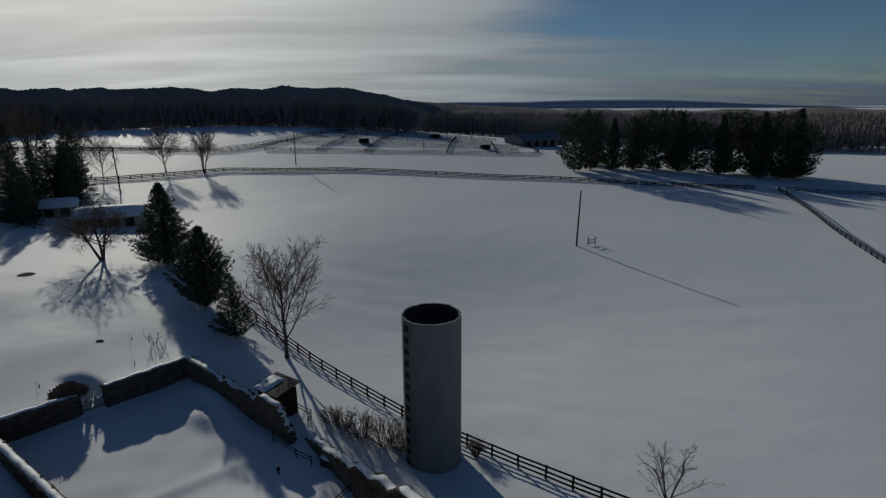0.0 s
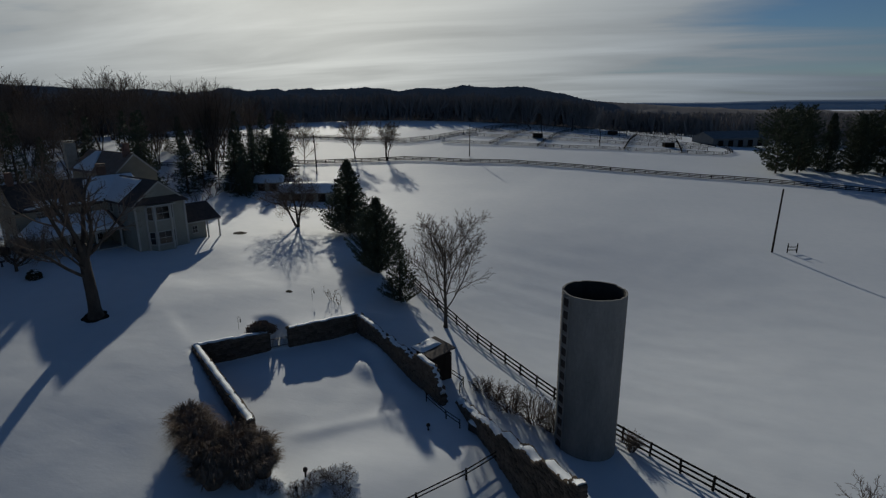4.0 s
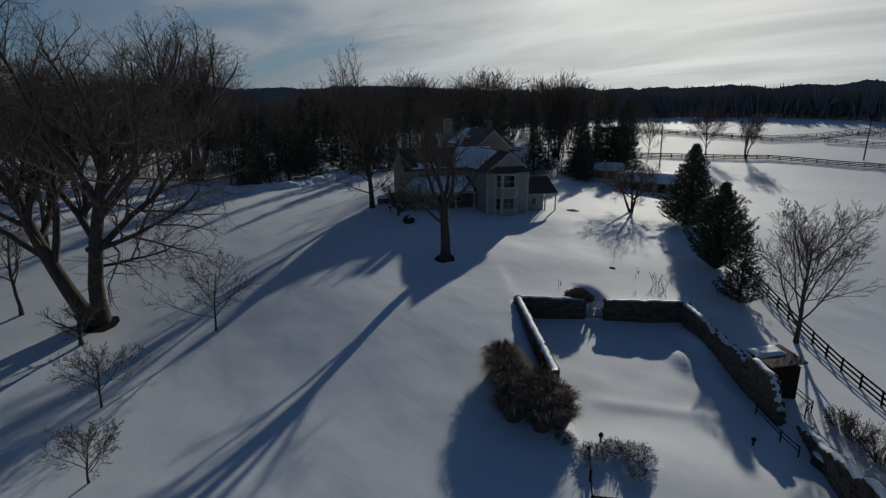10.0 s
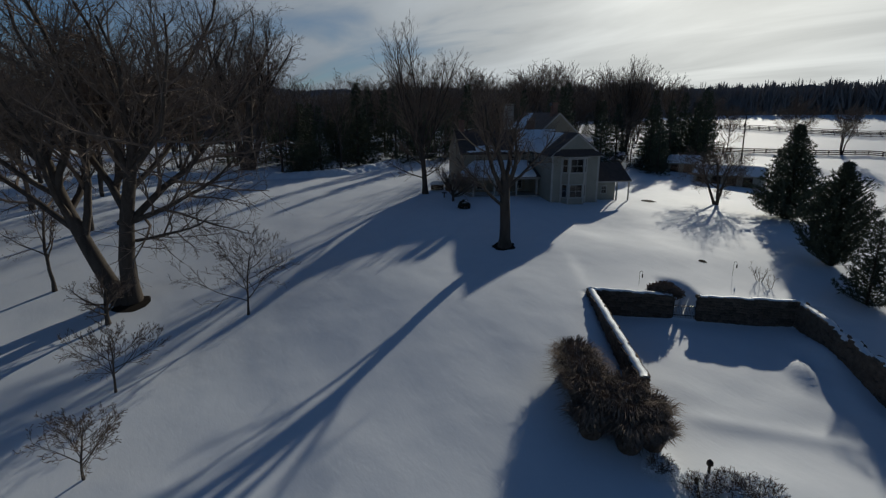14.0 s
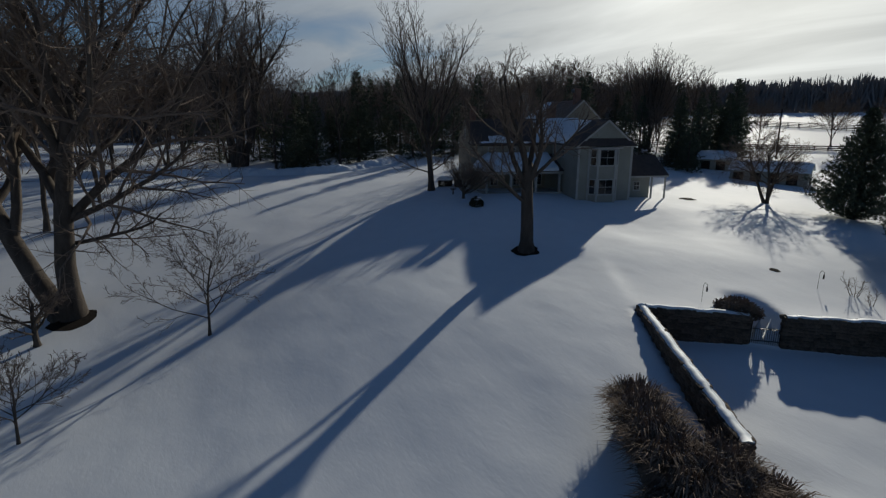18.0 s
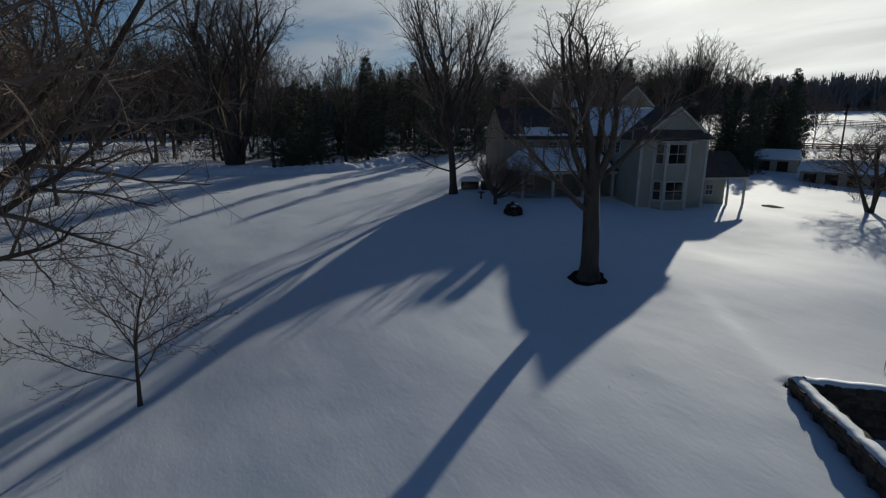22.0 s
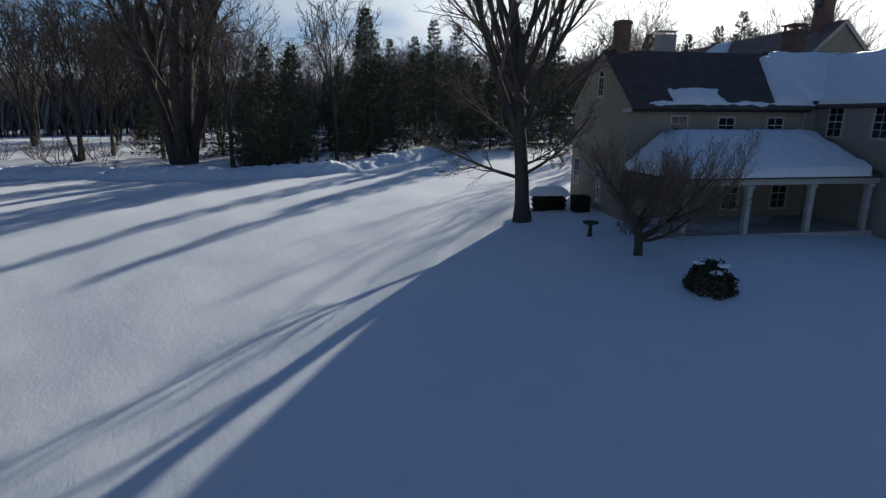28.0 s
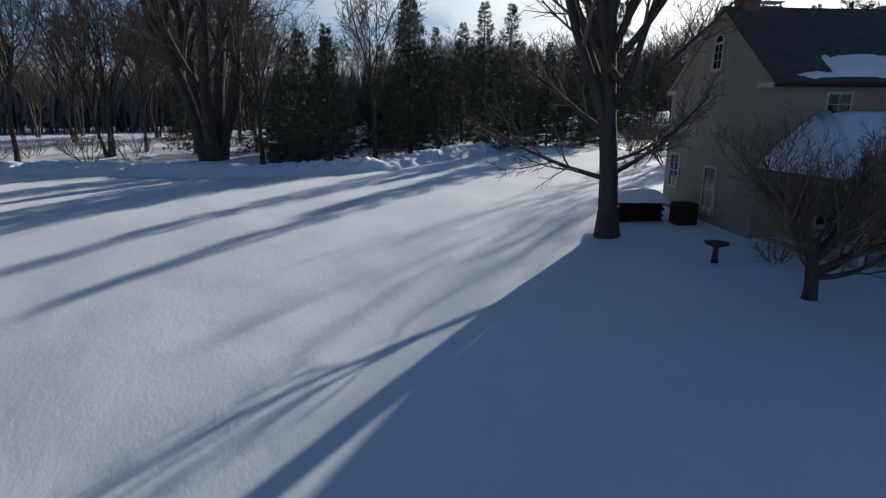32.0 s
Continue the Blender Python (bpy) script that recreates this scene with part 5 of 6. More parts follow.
def tree_well(xy, r, seed):
    """Bare dark ground round a trunk where the snow has melted."""
    n = 28
    v, f = [(xy[0], xy[1], ground(*xy) + 0.05)], []
    for ring, k in ((1, 0.55), (2, 1.0)):
        for i in range(n):
            a = 6.283 * i / n
            rr = r * k * (1 + 0.28 * noise.noise((math.cos(a) * 1.7, math.sin(a) * 1.7, seed)))
            x, y = xy[0] + math.cos(a) * rr, xy[1] + math.sin(a) * rr
            v.append((x, y, ground(x, y) + (0.04 if ring == 1 else 0.01)))
    f = [(0, 1 + i, 1 + (i + 1) % n) for i in range(n)] + [(1 + i, 1 + n + i, 1 + n + (i + 1) % n, 1 + (i + 1) % n) for i in range(n)]
    tagged(mesh("bare_soil", v, f, SOIL), "dark bare soil melted open in the snow", "soil patch")


tree_well((-56.4, 44.6), 1.35, 2)
tree_well((-72.0, 5.3), 1.9, 5)
tree_well((-62.6, 79.4), 1.2, 8)
tree_well((-39.4, 58.5), 0.42, 9)

# ---- about the house ----
leafy_mound("evergreen_bush", (-70.1, 48.1), 1.25, 1.85, 301, "dark rounded evergreen bush with snow patches", 9)


def cooling_unit():
    x, y = -83.9, 54.3
    root = empty("air_conditioner", pose(x, y, ground(x, y) - 0.1, 0, 0, 68), label="dark metal outdoor cooling unit beside the house wall", category="air conditioner")
    box("housing", (-0.48, -0.48, 0.1), (0.48, 0.48, 1.15), POLE, root, 0.03)
    for k in range(14):
        z = 0.2 + k * 0.065
        for s in (-1, 1):
            box("louvre", (-0.44, s * 0.495 - 0.012, z), (0.44, s * 0.495 + 0.012, z + 0.03), IRON, root)
            box("louvre", (s * 0.495 - 0.012, -0.44, z), (s * 0.495 + 0.012, 0.44, z + 0.03), IRON, root)
    t = Tubes()
    t.line([Vector((0, 0, 1.15)), Vector((0, 0, 1.19))], [0.4, 0.38], 18)
    t.done("fan_guard", IRON, root)


cooling_unit()


def log_pile():
    x, y = -85.6, 53.1
    root = empty("wood_pile", pose(x, y, ground(x, y) - 0.1, 0, 0, 62), label="stacked firewood under a rounded cover of snow", category="wood pile")
    rng = random.Random(9)
    for row in range(8):
        for k in range(12 - row % 2):
            r = rng.uniform(0.075, 0.10)
            t = Tubes()
            xx, zz = -1.05 + k * 0.19 + (row % 2) * 0.09, 0.1 + row * 0.16
            t.line([Vector((xx, -0.35 + rng.uniform(-0.05, 0.05), zz)), Vector((xx, 0.35, zz))], [r, r], 7)
            t.done("log", BARK, root)
    v = []
    n, m2 = 14, 8
    for i in range(n + 1):
        for j in range(m2 + 1):
            s, t = i / n * 2 - 1, j / m2 * 2 - 1
            v.append((s * 1.35, t * 0.65, 1.1 + 0.62 * (1 - s ** 4) * (1 - t ** 4) + 0.05 * noise.noise((i * 0.5, j * 0.5, 2))))
    mesh("snow_cover", v, [(i * (m2 + 1) + j, (i + 1) * (m2 + 1) + j, (i + 1) * (m2 + 1) + j + 1, i * (m2 + 1) + j + 1) for i in range(n) for j in range(m2)], SNOW_CAP, root, "rounded snow cover", smooth=True)


log_pile()


def snow_clods():
    """Small broken crusts and paw dents along trails in the snow."""
    rng = random.Random(15)
    v, f = [], []
    lines = (((-49, 39), (-44, 35), 8, 0.9), ((-58.9, 40.6), (-62.7, 30.8), 22, 0.14), ((-62.7, 30.8), (-66.9, 21.8), 22, 0.14), ((36, 60), (60, 70), 26, 0.9), ((-14, 95), (6, 128), 30, 0.9))
    for (x0, y0), (x1, y1), n, spread in lines:
        for k in range(n):
            s = (k + rng.random()) / n
            x, y = x0 + (x1 - x0) * s + rng.gauss(0, spread), y0 + (y1 - y0) * s + rng.gauss(0, spread)
            z = ground(x, y)
            r = rng.uniform(0.04, 0.09)
            b = len(v)
            m = 7
            v.append((x, y, z + r * 0.3))
            for i in range(m):
                a = 6.283 * i / m
                q = r * rng.uniform(0.6, 1.3)
                v.append((x + math.cos(a) * q * 1.5, y + math.sin(a) * q * 0.7, z - 0.02))
            f += [(b, b + 1 + i, b + 1 + (i + 1) % m) for i in range(m)]
    tagged(mesh("snow_clods", v, f, SNOW_CAP), "small broken snow crusts along animal trails", "snow crust", kind="stuff")


snow_clods()
shrub("small_dry_shrub", (-77.4, 51.8), 1.2, 2.0, 304, "thin bare shrub in front of the porch", 0, 8)


def bird_bath():
    x, y = -78.5, 50.0
    root = empty("bird_bath", pose(x, y, ground(x, y)) @ Matrix.Scale(0.92, 4), label="dark weathered stone bird bath standing in the shaded snow", category="bird bath")
    t = Tubes()
    t.line([Vector((0, 0, -0.2)), Vector((0, 0, 0.15)), Vector((0, 0, 0.6)), Vector((0, 0, 0.68))], [0.2, 0.12, 0.1, 0.17], 12)
    t.done("pedestal", MORTAR, root)
    t = Tubes()
    t.line([Vector((0, 0, 0.68)), Vector((0, 0, 0.74)), Vector((0, 0, 0.84)), Vector((0, 0, 0.845))], [0.2, 0.4, 0.48, 0.4], 20)
    t.done("bowl", MORTAR, root)


bird_bath()


def dish():
    root = empty("satellite_dish", HOUSE @ pose(19.3, 9.4, 10.0), label="small grey satellite dish on a chimney", category="satellite dish")
    t = Tubes()
    t.line([Vector((0.4, 0.1, 0.05)), Vector((0, 0, 0.12)), Vector((0, 0, 0.86))], [0.03, 0.03, 0.03], 6)
    t.done("mast", IRON, root)
    t = Tubes()
    t.line([Vector((0, 0, 0.9)), Vector((0, -0.04, 0.9)), Vector((0, -0.1, 0.9))], [0.05, 0.28, 0.36], 18)
    t.done("reflector", BARN_METAL, root)


dish()


def snow_shed(x, y, turn, L, W, eave, ridge, label):
    """An outbuilding almost lost under its snow."""
    z = ground(x, y) - 0.4
    root = empty("outbuilding", pose(x, y, z, 0, 0, turn), label=label, category="shed")
    v = [(sx * L / 2, yy, zz) for sx in (-1, 1) for yy, zz in ((-W / 2, 0), (W / 2, 0), (W / 2, eave), (0, ridge), (-W / 2, eave))]
    mesh("shed_wall", v, [(4, 3, 2, 1, 0), (5, 6, 7, 8, 9)] + [(k, (k + 1) % 5, (k + 1) % 5 + 5, k + 5) for k in range(5)], SIDING, root)
    n, m2 = 26, 14
    v, f = [], []
    for i in range(n + 1):
        for j in range(m2 + 1):
            s, t = i / n * 2 - 1, j / m2 * 2 - 1
            puff = 0.45 * (1 - t ** 4) * (1 - s ** 8) + 0.05 * noise.noise((i * 0.4, j * 0.4, x))
            v.append((s * (L / 2 + 0.4), t * (W / 2 + 0.5), ridge - (ridge - eave) * abs(t) ** 1.4 + puff - 0.05))
    w = m2 + 1
    f = [(i * w + j, (i + 1) * w + j, (i + 1) * w + j + 1, i * w + j + 1) for i in range(n) for j in range(m2)]
    mesh("roof_snow", v, f, SNOW_CAP, root, "smooth thick roof snow", smooth=True)
    for k in range(int(L / 3)):
        xx = -L / 2 + 1.5 + k * 3
        box("door_panel", (xx - 0.9, -W / 2 - 0.05, 0.3), (xx + 0.9, -W / 2 - 0.002, eave - 0.4), POLE, root, 0.01)
    return root


snow_shed(-72.5, 119.5, 20, 13, 7, 2.6, 4.3, "long low outbuilding under a smooth dome of snow")
snow_shed(-88, 126, 30, 7, 6, 2.6, 4.0, "small outbuilding under a smooth dome of snow")
for i, (x, y, h, w) in enumerate(((-66, 122, 3.5, 5), (-80, 131, 4, 6), (-60, 108, 2.6, 4), (-63, 101, 2.2, 3.5), (-54, 101, 3, 4), (-95, 118, 3, 5), (-72, 108, 2.0, 4))):
    shrub("roadside_shrub", (x, y), h, w, 320 + i, "bare brown bush among the outbuildings", 0, 14)


def feeder():
    x, y = 35.2, 118.0
    root = empty("hay_feeder", pose(x, y, ground(x, y), 0, 0, 15), label="dark wooden mounting frame beside the pole", category="frame")
    for sx in (-1, 1):
        box("upright", (sx * 0.9 - 0.08, -0.08, -0.2), (sx * 0.9 + 0.08, 0.08, 1.9), FENCE, root, 0.01)
    for z in (0.5, 1.1):
        box("rail", (-0.82, -0.05, z), (0.82, 0.05, z + 0.16), FENCE, root, 0.01)


feeder()


def plough_bank():
    """Lumpy ridge of ploughed snow along the drive."""
    line = [Vector(p) for p in ((-147.9, -0.6), (-140.7, 15.6), (-132.3, 27.8), (-122.7, 39.8), (-117.9, 49.6), (-119.6, 57.4), (-123.3, 66), (-128.8, 78.7))]
    pts = []
    for p, q in zip(line, line[1:]):
        n = int((q - p).length / 0.2)
        pts += [p.lerp(q, i / n) for i in range(n)]
    v, f = [], []
    m2 = 24
    for i, p in enumerate(pts):
        d = (pts[min(i + 1, len(pts) - 1)] - pts[max(0, i - 1)]).normalized()
        sd = Vector((-d.y, d.x))
        for j in range(m2 + 1):
            t = j / m2 * 2 - 1
            q = p + sd * t * 2.6
            h = (1 - t * t) ** 1.3 * (1.15 + 0.45 * noise.noise((p.x * 0.25, p.y * 0.25, 1))) + (1 - t ** 4) * (0.35 * noise.noise((q.x * 0.9, q.y * 0.9, 7)) + 0.22 * noise.noise((q.x * 2.4, q.y * 2.4, 3)) + 0.12 * noise.noise((q.x * 5.3, q.y * 5.3, 6)))
            v.append((q.x, q.y, ground(q.x, q.y) + max(h, -0.1) - 0.06))
    w = m2 + 1
    f = [(i * w + j, i * w + j + 1, (i + 1) * w + j + 1, (i + 1) * w + j) for i in range(len(pts) - 1) for j in range(m2)]
    tagged(mesh("snow_bank", v, f, SNOW_CAP, smooth=True), "lumpy ridge of ploughed snow along the drive", "snow bank", kind="structure")


plough_bank()

# ---- woods behind the house and along the drive ----
WOOD = [bare_tree("woodland_tree", p, h, r, s, f, "tall bare tree in the dark woods", group="woodland trees", stems=k, lean=0.16, thin=0.03, split=False) for p, h, r, s, f, k in (
    ((-158.2, 10.4), 21, 0.32, 401, "woodland", 1), ((-166.3, 25.7), 20, 0.26, 402, "woodland", 2), ((-151.7, -7), 23, 0.38, 403, "woodland", 1), ((-173.3, 40.8), 21, 0.28, 404, "woodland", 2))]
FAR_WOOD = [bare_tree("woodland_tree", p, h, r, s, "woodland", "tall bare tree deep in the dark woods", group="woodland trees", stems=k, lean=0.16, thin=0.05, top=3, split=False) for p, h, r, s, k in (
    ((-198.2, 10.9), 21, 0.32, 405, 2), ((-203.3, 30), 20, 0.28, 406, 3))]
EVER = [conifer("woodland_spruce", p, h, w, s, "dark spruce in the row behind the drive", st, group="woodland evergreens", fine=0.62) for p, h, w, s, st in (
    ((-148.1, 52), 9.5, 6.0, 411, "spruce"), ((-143.9, 58.7), 15, 7.5, 412, "spruce"), ((-143.5, 71.7), 18, 8, 413, "spruce"))]
bare_tree("round_tree", (-119, 141), 13.6, 0.42, 421, "ascending", "large bare round-topped tree behind the house", stems=3, lean=0.2, thin=0.035, top=3)


def clear(x, y):
    """Whether the woods may grow there."""
    if x > -112 and y < 66:
        return False
    if x > -84 and y < 135:
        return False
    if -155 < x < -112 and 38 < y < 86 or (-155 < x < -130 and 20 < y < 46):
        return False
    bank = -150 + (y + 2) * 0.72 if y < 50 else -116
    if x > bank - 3 and y < 54:
        return False
    return True


def fill_woods():
    rng = random.Random(77)
    spots = []
    for x, y, k in ((-121.6, 67, 2), (-122.5, 73.1, 0), (-118.3, 75.4, 2), (-124.7, 46.4, 1), (-125, 42.1, 0), (-136.1, 45.7, 1), (-130.7, 43, 0), (-131.1, 74.3, 0), (-133.3, 69.9, 2), (-138, 80.4, 1), (-126.3, 87.3, 2), (-144.9, 88.7, 2), (-134.1, 99.6, 1), (-122.2, 102.9, 2), (-112.3, 94.3, 1), (-115.5, 110.9, 2), (-104.7, 120.3, 1), (-124.9, 115.8, 2), (-96.3, 141.6, 1), (-99, 151, 2), (-108, 140, 1), (-113, 146, 2), (-103.1, 134.2, 2), (-119.5, 130.9, 1), (-108.1, 105.2, 2), (-102.5, 99, 1), (-98.3, 107.3, 2), (-92.8, 126.1, 1), (-95.5, 129.4, 2), (-89.2, 131.8, 1), (-100, 136, 2), (-97, 146, 2), (-93, 137, 1), (-106, 150, 2), (-89.6, 116.5, 0), (-86.3, 113.3, 1), (-151.8, 62.8, 1), (-157.6, 73.3, 2), (-155, 55.1, 0), (-124.6, 81.1, 0), (-141, 50, 1), (-146, 45, 2), (-150.5, 51, 2), (-147, 57.5, 1), (-140.5, 61, 2), (-153, 41.5, 1), (-158, 33, 2), (-159, 46, 1)):
        spots.append((x, y))
        copy_thing(EVER[k], at(x, y, rng.uniform(0, 360), rng.uniform(0.82, 1.1)))
    n = 0
    while n < 88:
        x, y = rng.uniform(-250, -86), rng.uniform(-70, 190)
        if not clear(x, y) or any((x - a) ** 2 + (y - b) ** 2 < 26 for a, b in spots):
            continue
        if math.hypot(x + 40, y - 20) < 70:
            continue
        if y > 120 and x > -112 or (x > -124 and 55 < y < 112):
            continue
        if 78 < math.degrees(math.atan2(-(x + 61), y - 32)) < 106 and rng.random() < 0.55:
            continue
        spots.append((x, y))
        far = math.hypot(x + 50, y - 28)
        open_side = math.degrees(math.atan2(-(x + 50), y - 28)) < 73
        size = min(1.0, (3.0 + 0.11 * far) / 27) if open_side else 1.0
        copy_thing(rng.choice(WOOD if far < 120 else FAR_WOOD), at(x, y, rng.uniform(0, 360), size * rng.uniform(0.75, 1.08)))
        n += 1
    n = 0
    while n < 26:
        x, y = rng.uniform(-250, -110), rng.uniform(-40, 180)
        if not clear(x, y) or any((x - a) ** 2 + (y - b) ** 2 < 16 for a, b in spots) or math.hypot(x + 40, y - 20) < 100:
            continue
        spots.append((x, y))
        copy_thing(EVER[rng.choice((0, 1, 2))], at(x, y, rng.uniform(0, 360), rng.uniform(0.7, 1.0)))
        n += 1
    brush = shrub("wood_edge_shrub", (-137, 26), 2.2, 3.6, 431, "tangled bare brush under the trees", 0, 7)
    n = 0
    while n < 120:
        x, y = rng.uniform(-175, -88), rng.uniform(-40, 130)
        if not clear(x, y) or math.hypot(x + 40, y - 20) < 72 or (y > 120 and x > -112):
            continue
        copy_thing(brush, at(x, y, rng.uniform(0, 360), rng.uniform(0.8, 2.3), dz=-0.05))
        n += 1
    # nearer trees at the lawn's south-west edge
    for x, y, k, s in ((-92, -12, 0, 0.95), (-100, 2, 2, 0.9), (-88, -24, 1, 0.9), (-106, -10, 0, 1.0), (-112, 8, 1, 0.8), (-79, -14, 3, 0.7), (-98, -26, 2, 0.9), (-118, -6, 2, 1.0), (-122, 4, 3, 0.9), (-110, -24, 3, 1.0), (-126, -16, 0, 1.0), (-84, -34, 2, 0.9), (-109.6, 86.1, 2, 0.6), (-154.3, 34.4, 1, 0.9), (-158.3, 21.3, 3, 0.95), (-151.2, 47.6, 0, 0.62), (-126.9, 52.1, 0, 0.78), (-133.2, 40.1, 2, 0.7)):
        copy_thing(WOOD[k], at(x, y, x * 53 % 360, s))


fill_woods()


def far_woods():
    """Distant bare woods: thousands of thin trees in one mass."""
    rng = random.Random(99)
    v, f = [], []

    def tree(x, y, h):
        z = ground(x, y) - 0.5
        wide = h * rng.uniform(0.34, 0.52)
        for k in range(26):
            a = rng.uniform(0, 6.283)
            q = rng.random() ** 0.7 if k else 0.0
            s = wide * q
            z0 = z + (h * rng.uniform(0.1, 0.5) if k else 0)
            tip = (x + math.cos(a) * s, y + math.sin(a) * s, z + h * (0.55 + 0.45 * math.sqrt(1 - q * q * 0.95)) * rng.uniform(0.88, 1.0))
            w = 0.3
            b = rng.uniform(0, 3.14)
            dx, dy = math.cos(b) * w, math.sin(b) * w
            i = len(v)
            v.extend([(x + (tip[0] - x) * 0.4 - dx, y + (tip[1] - y) * 0.4 - dy, z0), (x + (tip[0] - x) * 0.5 + dx, y + (tip[1] - y) * 0.5 + dy, z0), (tip[0] + dx * 0.7, tip[1] + dy * 0.7, tip[2] - h * 0.05), (tip[0] - dx * 0.3, tip[1] - dy * 0.3, tip[2])])
            f.append((i, i + 1, i + 2, i + 3))

    n = 0
    while n < 6400:
        az = rng.uniform(-52, 125)
        near = 318 if 2 < az < 64 else (400 if az < 2 else 270)
        r = near + 480 * rng.random() ** 1.8
        x, y = -math.sin(radians(az)) * r, math.cos(radians(az)) * r
        tall = 1.25 if az > 38 else (0.95 if az < 4 else 1.0)
        tree(x, y, rng.uniform(14, 18.5) * tall)
        n += 1
    tagged(mesh("far_woods", v, f, HAZY_FOREST), "bare woods along the far hills, paled with painted haze", "woods", kind="stuff")


def far_hills():
    """Wooded hills behind the near woods, their tops ragged with trees."""
    for r, lift, seed in ((820, 0, 1), (1300, 6, 4)):
        v, f = [], []
        n = 1500
        for i in range(n + 1):
            az = -70 + 200 * i / n
            h = 1 + 40 * step(az, -12, 15) + lift + 9 * noise.noise((az * 0.06, seed, 1)) + 9 * math.exp(-((az - 9) / 5.5) ** 2) + 5 * noise.noise((az * 0.3, seed, 3))
            rough = 1.6 * noise.noise((az * 0.9, seed, 3)) + 2.2 * abs(noise.noise((az * 3.1, seed, 3))) + 1.2 * noise.noise((az * 9, seed, 5))
            x, y = -math.sin(radians(az)), math.cos(radians(az))
            for k, z in ((0.9, -25), (0.97, h * 0.6), (1.0, h + rough)):
                v.append((x * r * k, y * r * k, z))
        f = [(i * 3 + k, i * 3 + 3 + k, i * 3 + 4 + k, i * 3 + 1 + k) for i in range(n) for k in range(2)]
        tagged(mesh("backdrop_hill", v, f, HAZY_FOREST, smooth=True), "wooded hills beyond the fields, paled with painted haze", "hills", kind="structure")


far_hills()
far_woods()


def far_ridge():
    """Hills at the edge of sight, distance haze painted into their pale blue."""
    v, f = [], []
    n = 160
    for i in range(n + 1):
        az = -75 + 150 * i / n
        r = 3100
        h = 16 + 5 * noise.noise((az * 0.12, 0.2, 1)) + 2 * noise.noise((az * 0.5, 3, 1)) + 9 * math.exp(-((az + 18) / 9) ** 2) - 34 * step(-az, 20, 42)
        x, y = -math.sin(radians(az)) * r, math.cos(radians(az)) * r
        for k, z in ((1.0, -40), (1.0, h * 0.55 + 4), (1.06, h + 14)):
            v.append((x * k, y * k, z))
    f = [(i * 3 + k, i * 3 + 3 + k, i * 3 + 4 + k, i * 3 + 1 + k) for i in range(n) for k in range(2)]
    tagged(mesh("backdrop_ridge", v, f, HAZY_RIDGE, smooth=True), "long wooded ridge on the horizon, painted haze blue", "hills", kind="structure")


far_ridge()


def far_barn():
    x, y = 56, 303
    root = empty("barn", pose(x, y, ground(x, y) - 0.3, 0, 0, 35), label="long low grey metal barn beside the paddocks", category="barn")
    L, W, e, r = 34, 14, 4.2, 7.0
    v = [(sx * L / 2, yy, zz) for sx in (-1, 1) for yy, zz in ((-W / 2, 0), (W / 2, 0), (W / 2, e), (0, r), (-W / 2, e))]
    mesh("barn_wall", v, [(4, 3, 2, 1, 0), (5, 6, 7, 8, 9)] + [(k, (k + 1) % 5, (k + 1) % 5 + 5, k + 5) for k in (0, 1, 4)], BARN_METAL, root)
    for s in (-1, 1):
        v = [(-L / 2 - 0.5, s * (W / 2 + 0.6), e - 0.25), (L / 2 + 0.5, s * (W / 2 + 0.6), e - 0.25), (L / 2 + 0.5, 0, r + 0.05), (-L / 2 - 0.5, 0, r + 0.05)]
        mesh("barn_roof", v + [(a, b, c + 0.2) for a, b, c in v], [(3, 2, 1, 0), (4, 5, 6, 7), (0, 1, 5, 4), (1, 2, 6, 5), (2, 3, 7, 6), (3, 0, 4, 7)], BARN_METAL, root)
    for k in range(5):
        box("barn_door", (-L / 2 + 3 + k * 6, -W / 2 - 0.1, 0), (-L / 2 + 6 + k * 6, -W / 2 - 0.01, 3.2), FENCE, root, 0.02)


far_barn()


def paddocks():
    lab = "dark board fence around the snowy horse paddocks"
    for k, pts in enumerate((
            [(-190, 196), (-150, 204), (-129, 208), (-84, 218), (-73, 232), (-60, 262), (-44, 300)],
            [(-186, 200), (-128, 212), (-86, 222), (-76, 236), (-64, 264), (-48, 302)],
            [(-70, 226), (-40, 233), (-17, 236), (20, 244), (44, 250), (50, 262), (50, 280), (46, 300)],
            [(-66, 246), (-30, 252), (5, 258), (40, 262)], [(-58, 262), (-20, 268), (20, 274), (46, 280)], [(-50, 280), (-10, 286), (30, 290)], [(-44, 298), (0, 304), (34, 306)],
            [(-30, 234), (-26, 268), (-18, 300)], [(5, 241), (8, 272), (12, 302)], [(-50, 232), (-40, 280)], [(28, 246), (30, 288)])):
        fence("paddock_fence", pts, lab, 3.4, 1.35, 3, joined=True, group="paddock fences")
    fence("board_fence", [(-112, 157), (-135, 140), (-160, 132)], "black board fence going on behind the trees", 3.4, joined=True, group="pasture fences")
    for x, y in ((-31.7, 257.5), (19.8, 295), (-20, 290), (-5, 246)):
        utility_pole((x, y), 6.5, 0, False, "short post light in the paddocks")
    for i, (x, y) in enumerate(((-33, 256), (24, 262), (0, 292))):
        root = empty("run_in_shed", pose(x, y, ground(x, y), 0, 0, 20 * i), label="small dark run-in shed in a paddock", category="shed", group="run-in sheds")
        box("shed_wall", (-2.2, -1.4, 0), (2.2, 1.4, 1.9), POLE, root, 0.05)
        box("shed_roof", (-2.5, -1.8, 1.905), (2.5, 1.7, 2.1), BARN_METAL, root, 0.03)


paddocks()

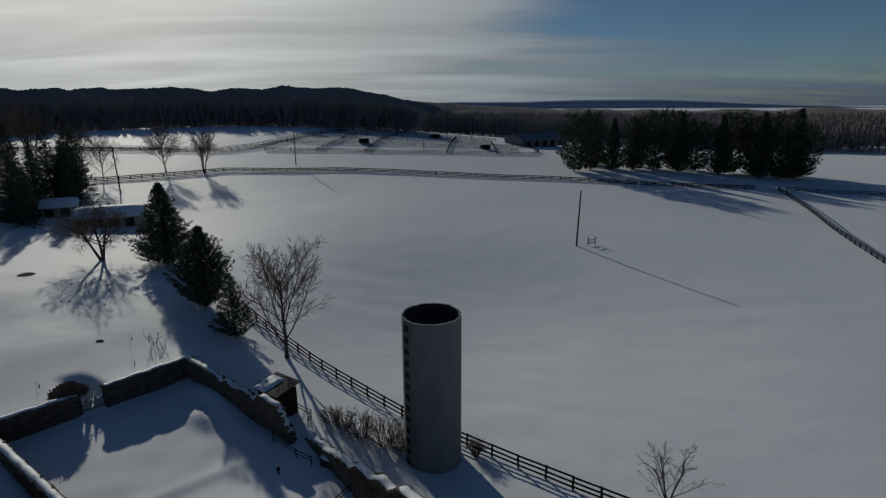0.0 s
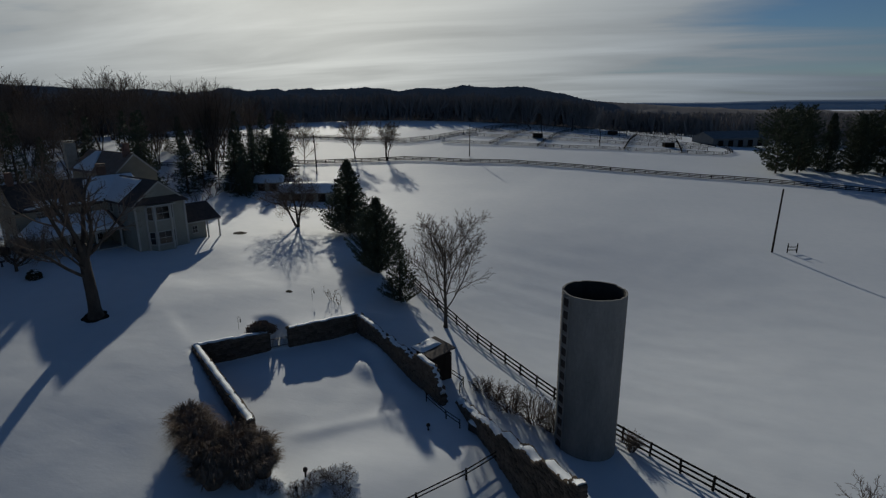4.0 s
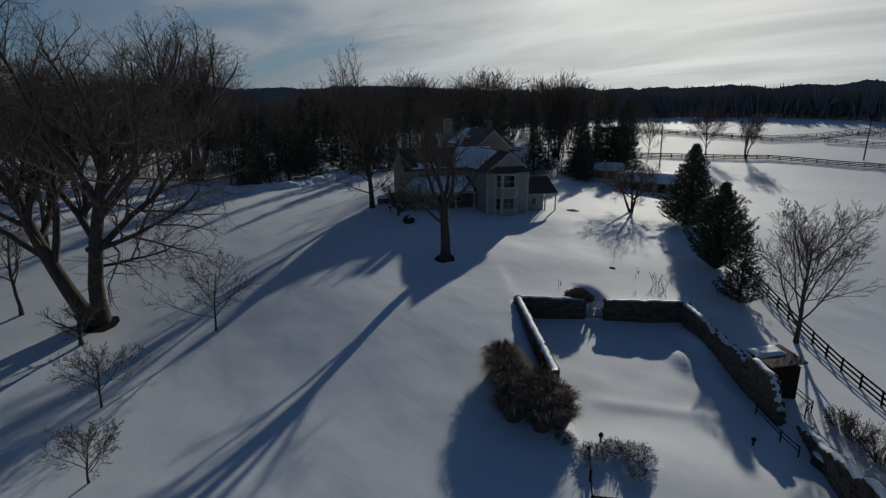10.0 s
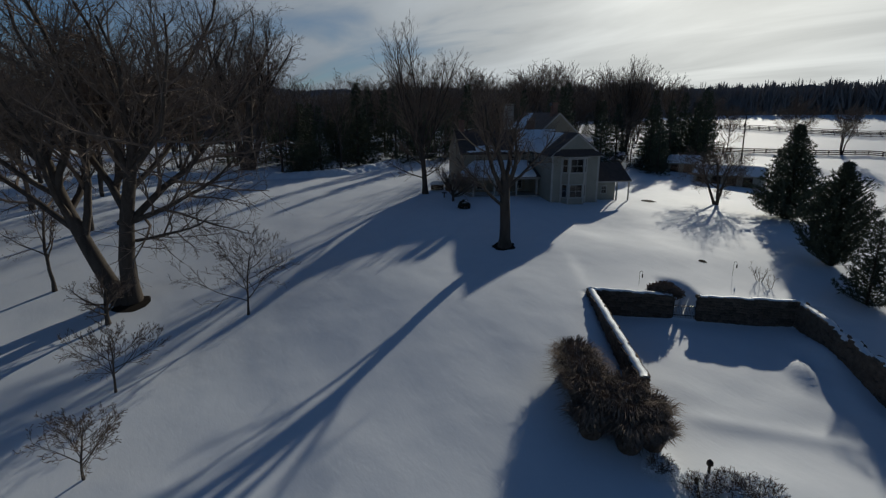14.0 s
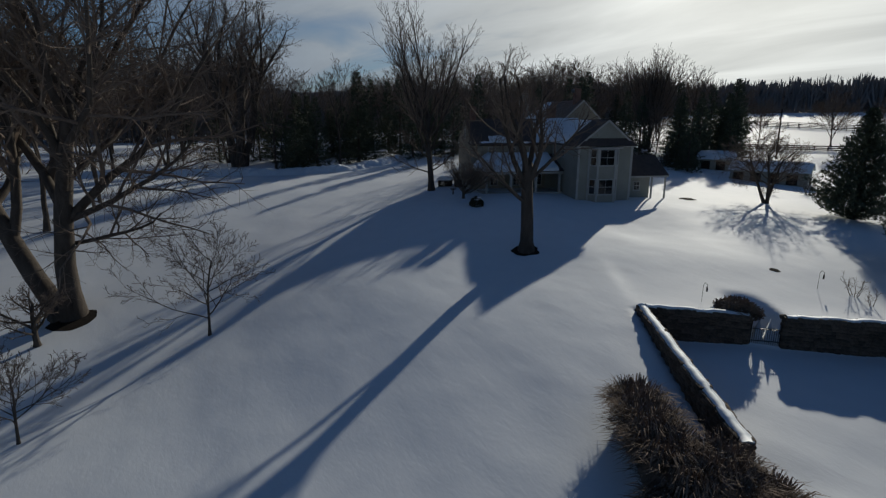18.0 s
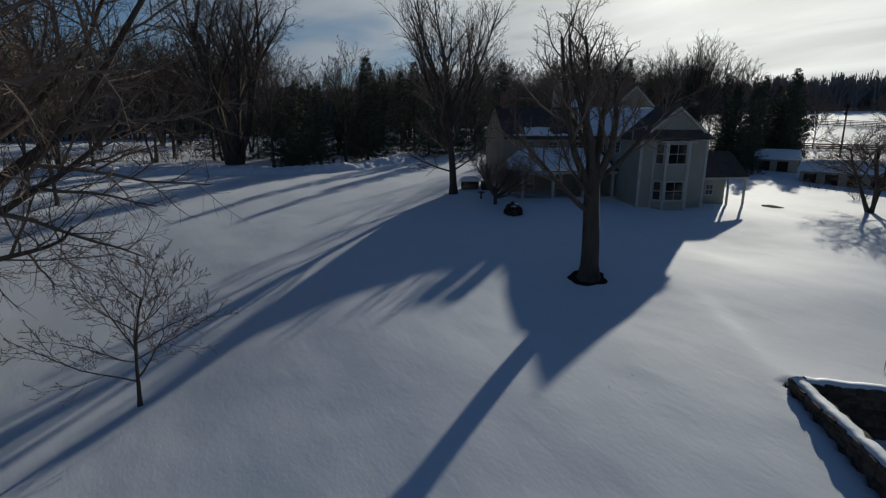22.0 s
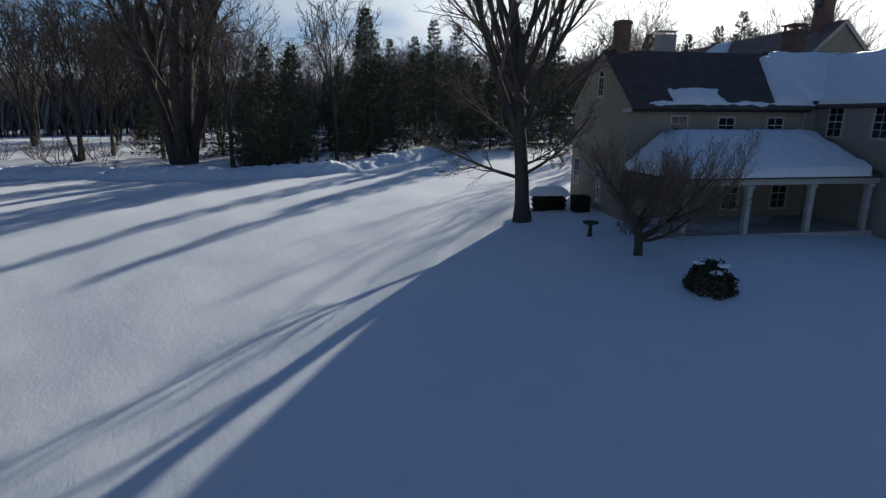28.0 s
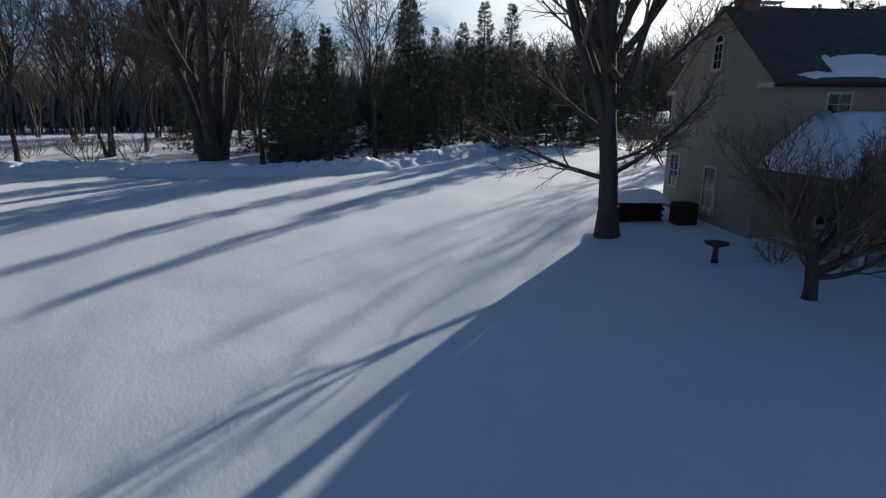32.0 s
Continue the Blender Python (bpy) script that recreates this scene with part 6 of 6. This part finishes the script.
# ---- wall stones ----
def rock_meshes(count, seed):
    """A few rough field stones of unit size."""
    rng = random.Random(seed)
    out = []
    for k in range(count):
        bm = bmesh.new()
        bmesh.ops.create_cube(bm, size=1.0)
        bmesh.ops.subdivide_edges(bm, edges=bm.edges[:], cuts=1, use_grid_fill=True)
        for v in bm.verts:
            c = v.co.copy()
            far = c.length
            v.co = c * (0.56 / far if far > 0.6 else 1.0) * (1 + 0.2 * noise.noise(c * 2.3 + Vector((k * 5.1, seed, 0)))) + c * 0.22
        me = bpy.data.meshes.new("stone")
        bm.to_mesh(me)
        bm.free()
        me.materials.append(STONE)
        out.append(me)
    return out


ROCKS = rock_meshes(7, 12)


def lay_stones(run, foot, thick, seed, singles=(1,), limit=290):
    """Courses of stones on both faces of a wall and on its ends."""
    root, p, d, L, side, tops = run
    rng = random.Random(seed)
    turn = math.atan2(d.y, d.x)
    for face in (-1, 1):
        spots = []
        row = 0
        z = 0.0
        while z < 4.2:
            h = rng.uniform(0.17, 0.30)
            x = rng.uniform(-0.3, 0.0)
            while x < L:
                w = rng.uniform(0.26, 0.68)
                s = min(1, max(0, (x + w / 2) / L))
                i = min(len(tops) - 1, int(s * (len(tops) - 1) + 0.5))
                top = tops[i][1] + 0.03
                zc = top - z - h / 2
                if x + w / 2 < L and zc > foot(s) + 0.2:
                    spots.append((x + w / 2, zc, w, h))
                x += w + 0.02
            z += h + 0.015
        # the upper courses show best
        spots.sort(key=lambda q: -q[1])
        v, f = [], []
        for n, (x, zc, w, h) in enumerate(spots):
            c = p + d * x + side * face * (thick / 2 - 0.05 + rng.uniform(-0.03, 0.03))
            m = Matrix.Translation((c.x, c.y, zc)) @ Matrix.Rotation(turn + rng.uniform(-0.06, 0.06), 4, "Z") @ Matrix.Rotation(rng.uniform(-0.09, 0.09), 4, "Y") @ Matrix.Diagonal((w * 1.12, rng.uniform(0.24, 0.36), h * 1.15, 1))
            me = rng.choice(ROCKS)
            if face in singles and n < limit:
                shared("stone", me, m, root)
            else:
                b = len(v)
                v += [(m @ q.co)[:] for q in me.vertices]
                f += [tuple(b + k for k in q.vertices) for q in me.polygons]
        if v:
            tagged(mesh("stonework", v, f, STONE, root), kind="stuff")
    # ends
    for at_end, c0 in ((0, p), (1, p + d * L)):
        top = tops[-1 if at_end else 0][1]
        z = 0.0
        while z < 2.8:
            h = rng.uniform(0.18, 0.3)
            m = Matrix.Translation((c0.x + d.x * (0.03 if at_end else -0.03), c0.y + d.y * (0.03 if at_end else -0.03), top - z - h / 2)) @ Matrix.Rotation(turn + math.pi / 2, 4, "Z") @ Matrix.Diagonal((thick * rng.uniform(0.85, 1.0), 0.3, h * 1.12, 1))
            shared("stone", rng.choice(ROCKS), m, root)
            z += h + 0.015


lay_stones(GARDEN_RUNS[0], lambda s: -9.6 - 1.0 * s, 0.6, 21, (-1,))
lay_stones(GARDEN_RUNS[1], lambda s: -10.0, 0.6, 22, (-1,))
lay_stones(GARDEN_RUNS[2], lambda s: -10.0, 0.6, 23, (-1,))
lay_stones(GARDEN_RUNS[3], lambda s: -10.6, 0.6, 24, (1,))
lay_stones(SILO_WALL, lambda s: -11.4, 0.75, 25, (-1,), 250)
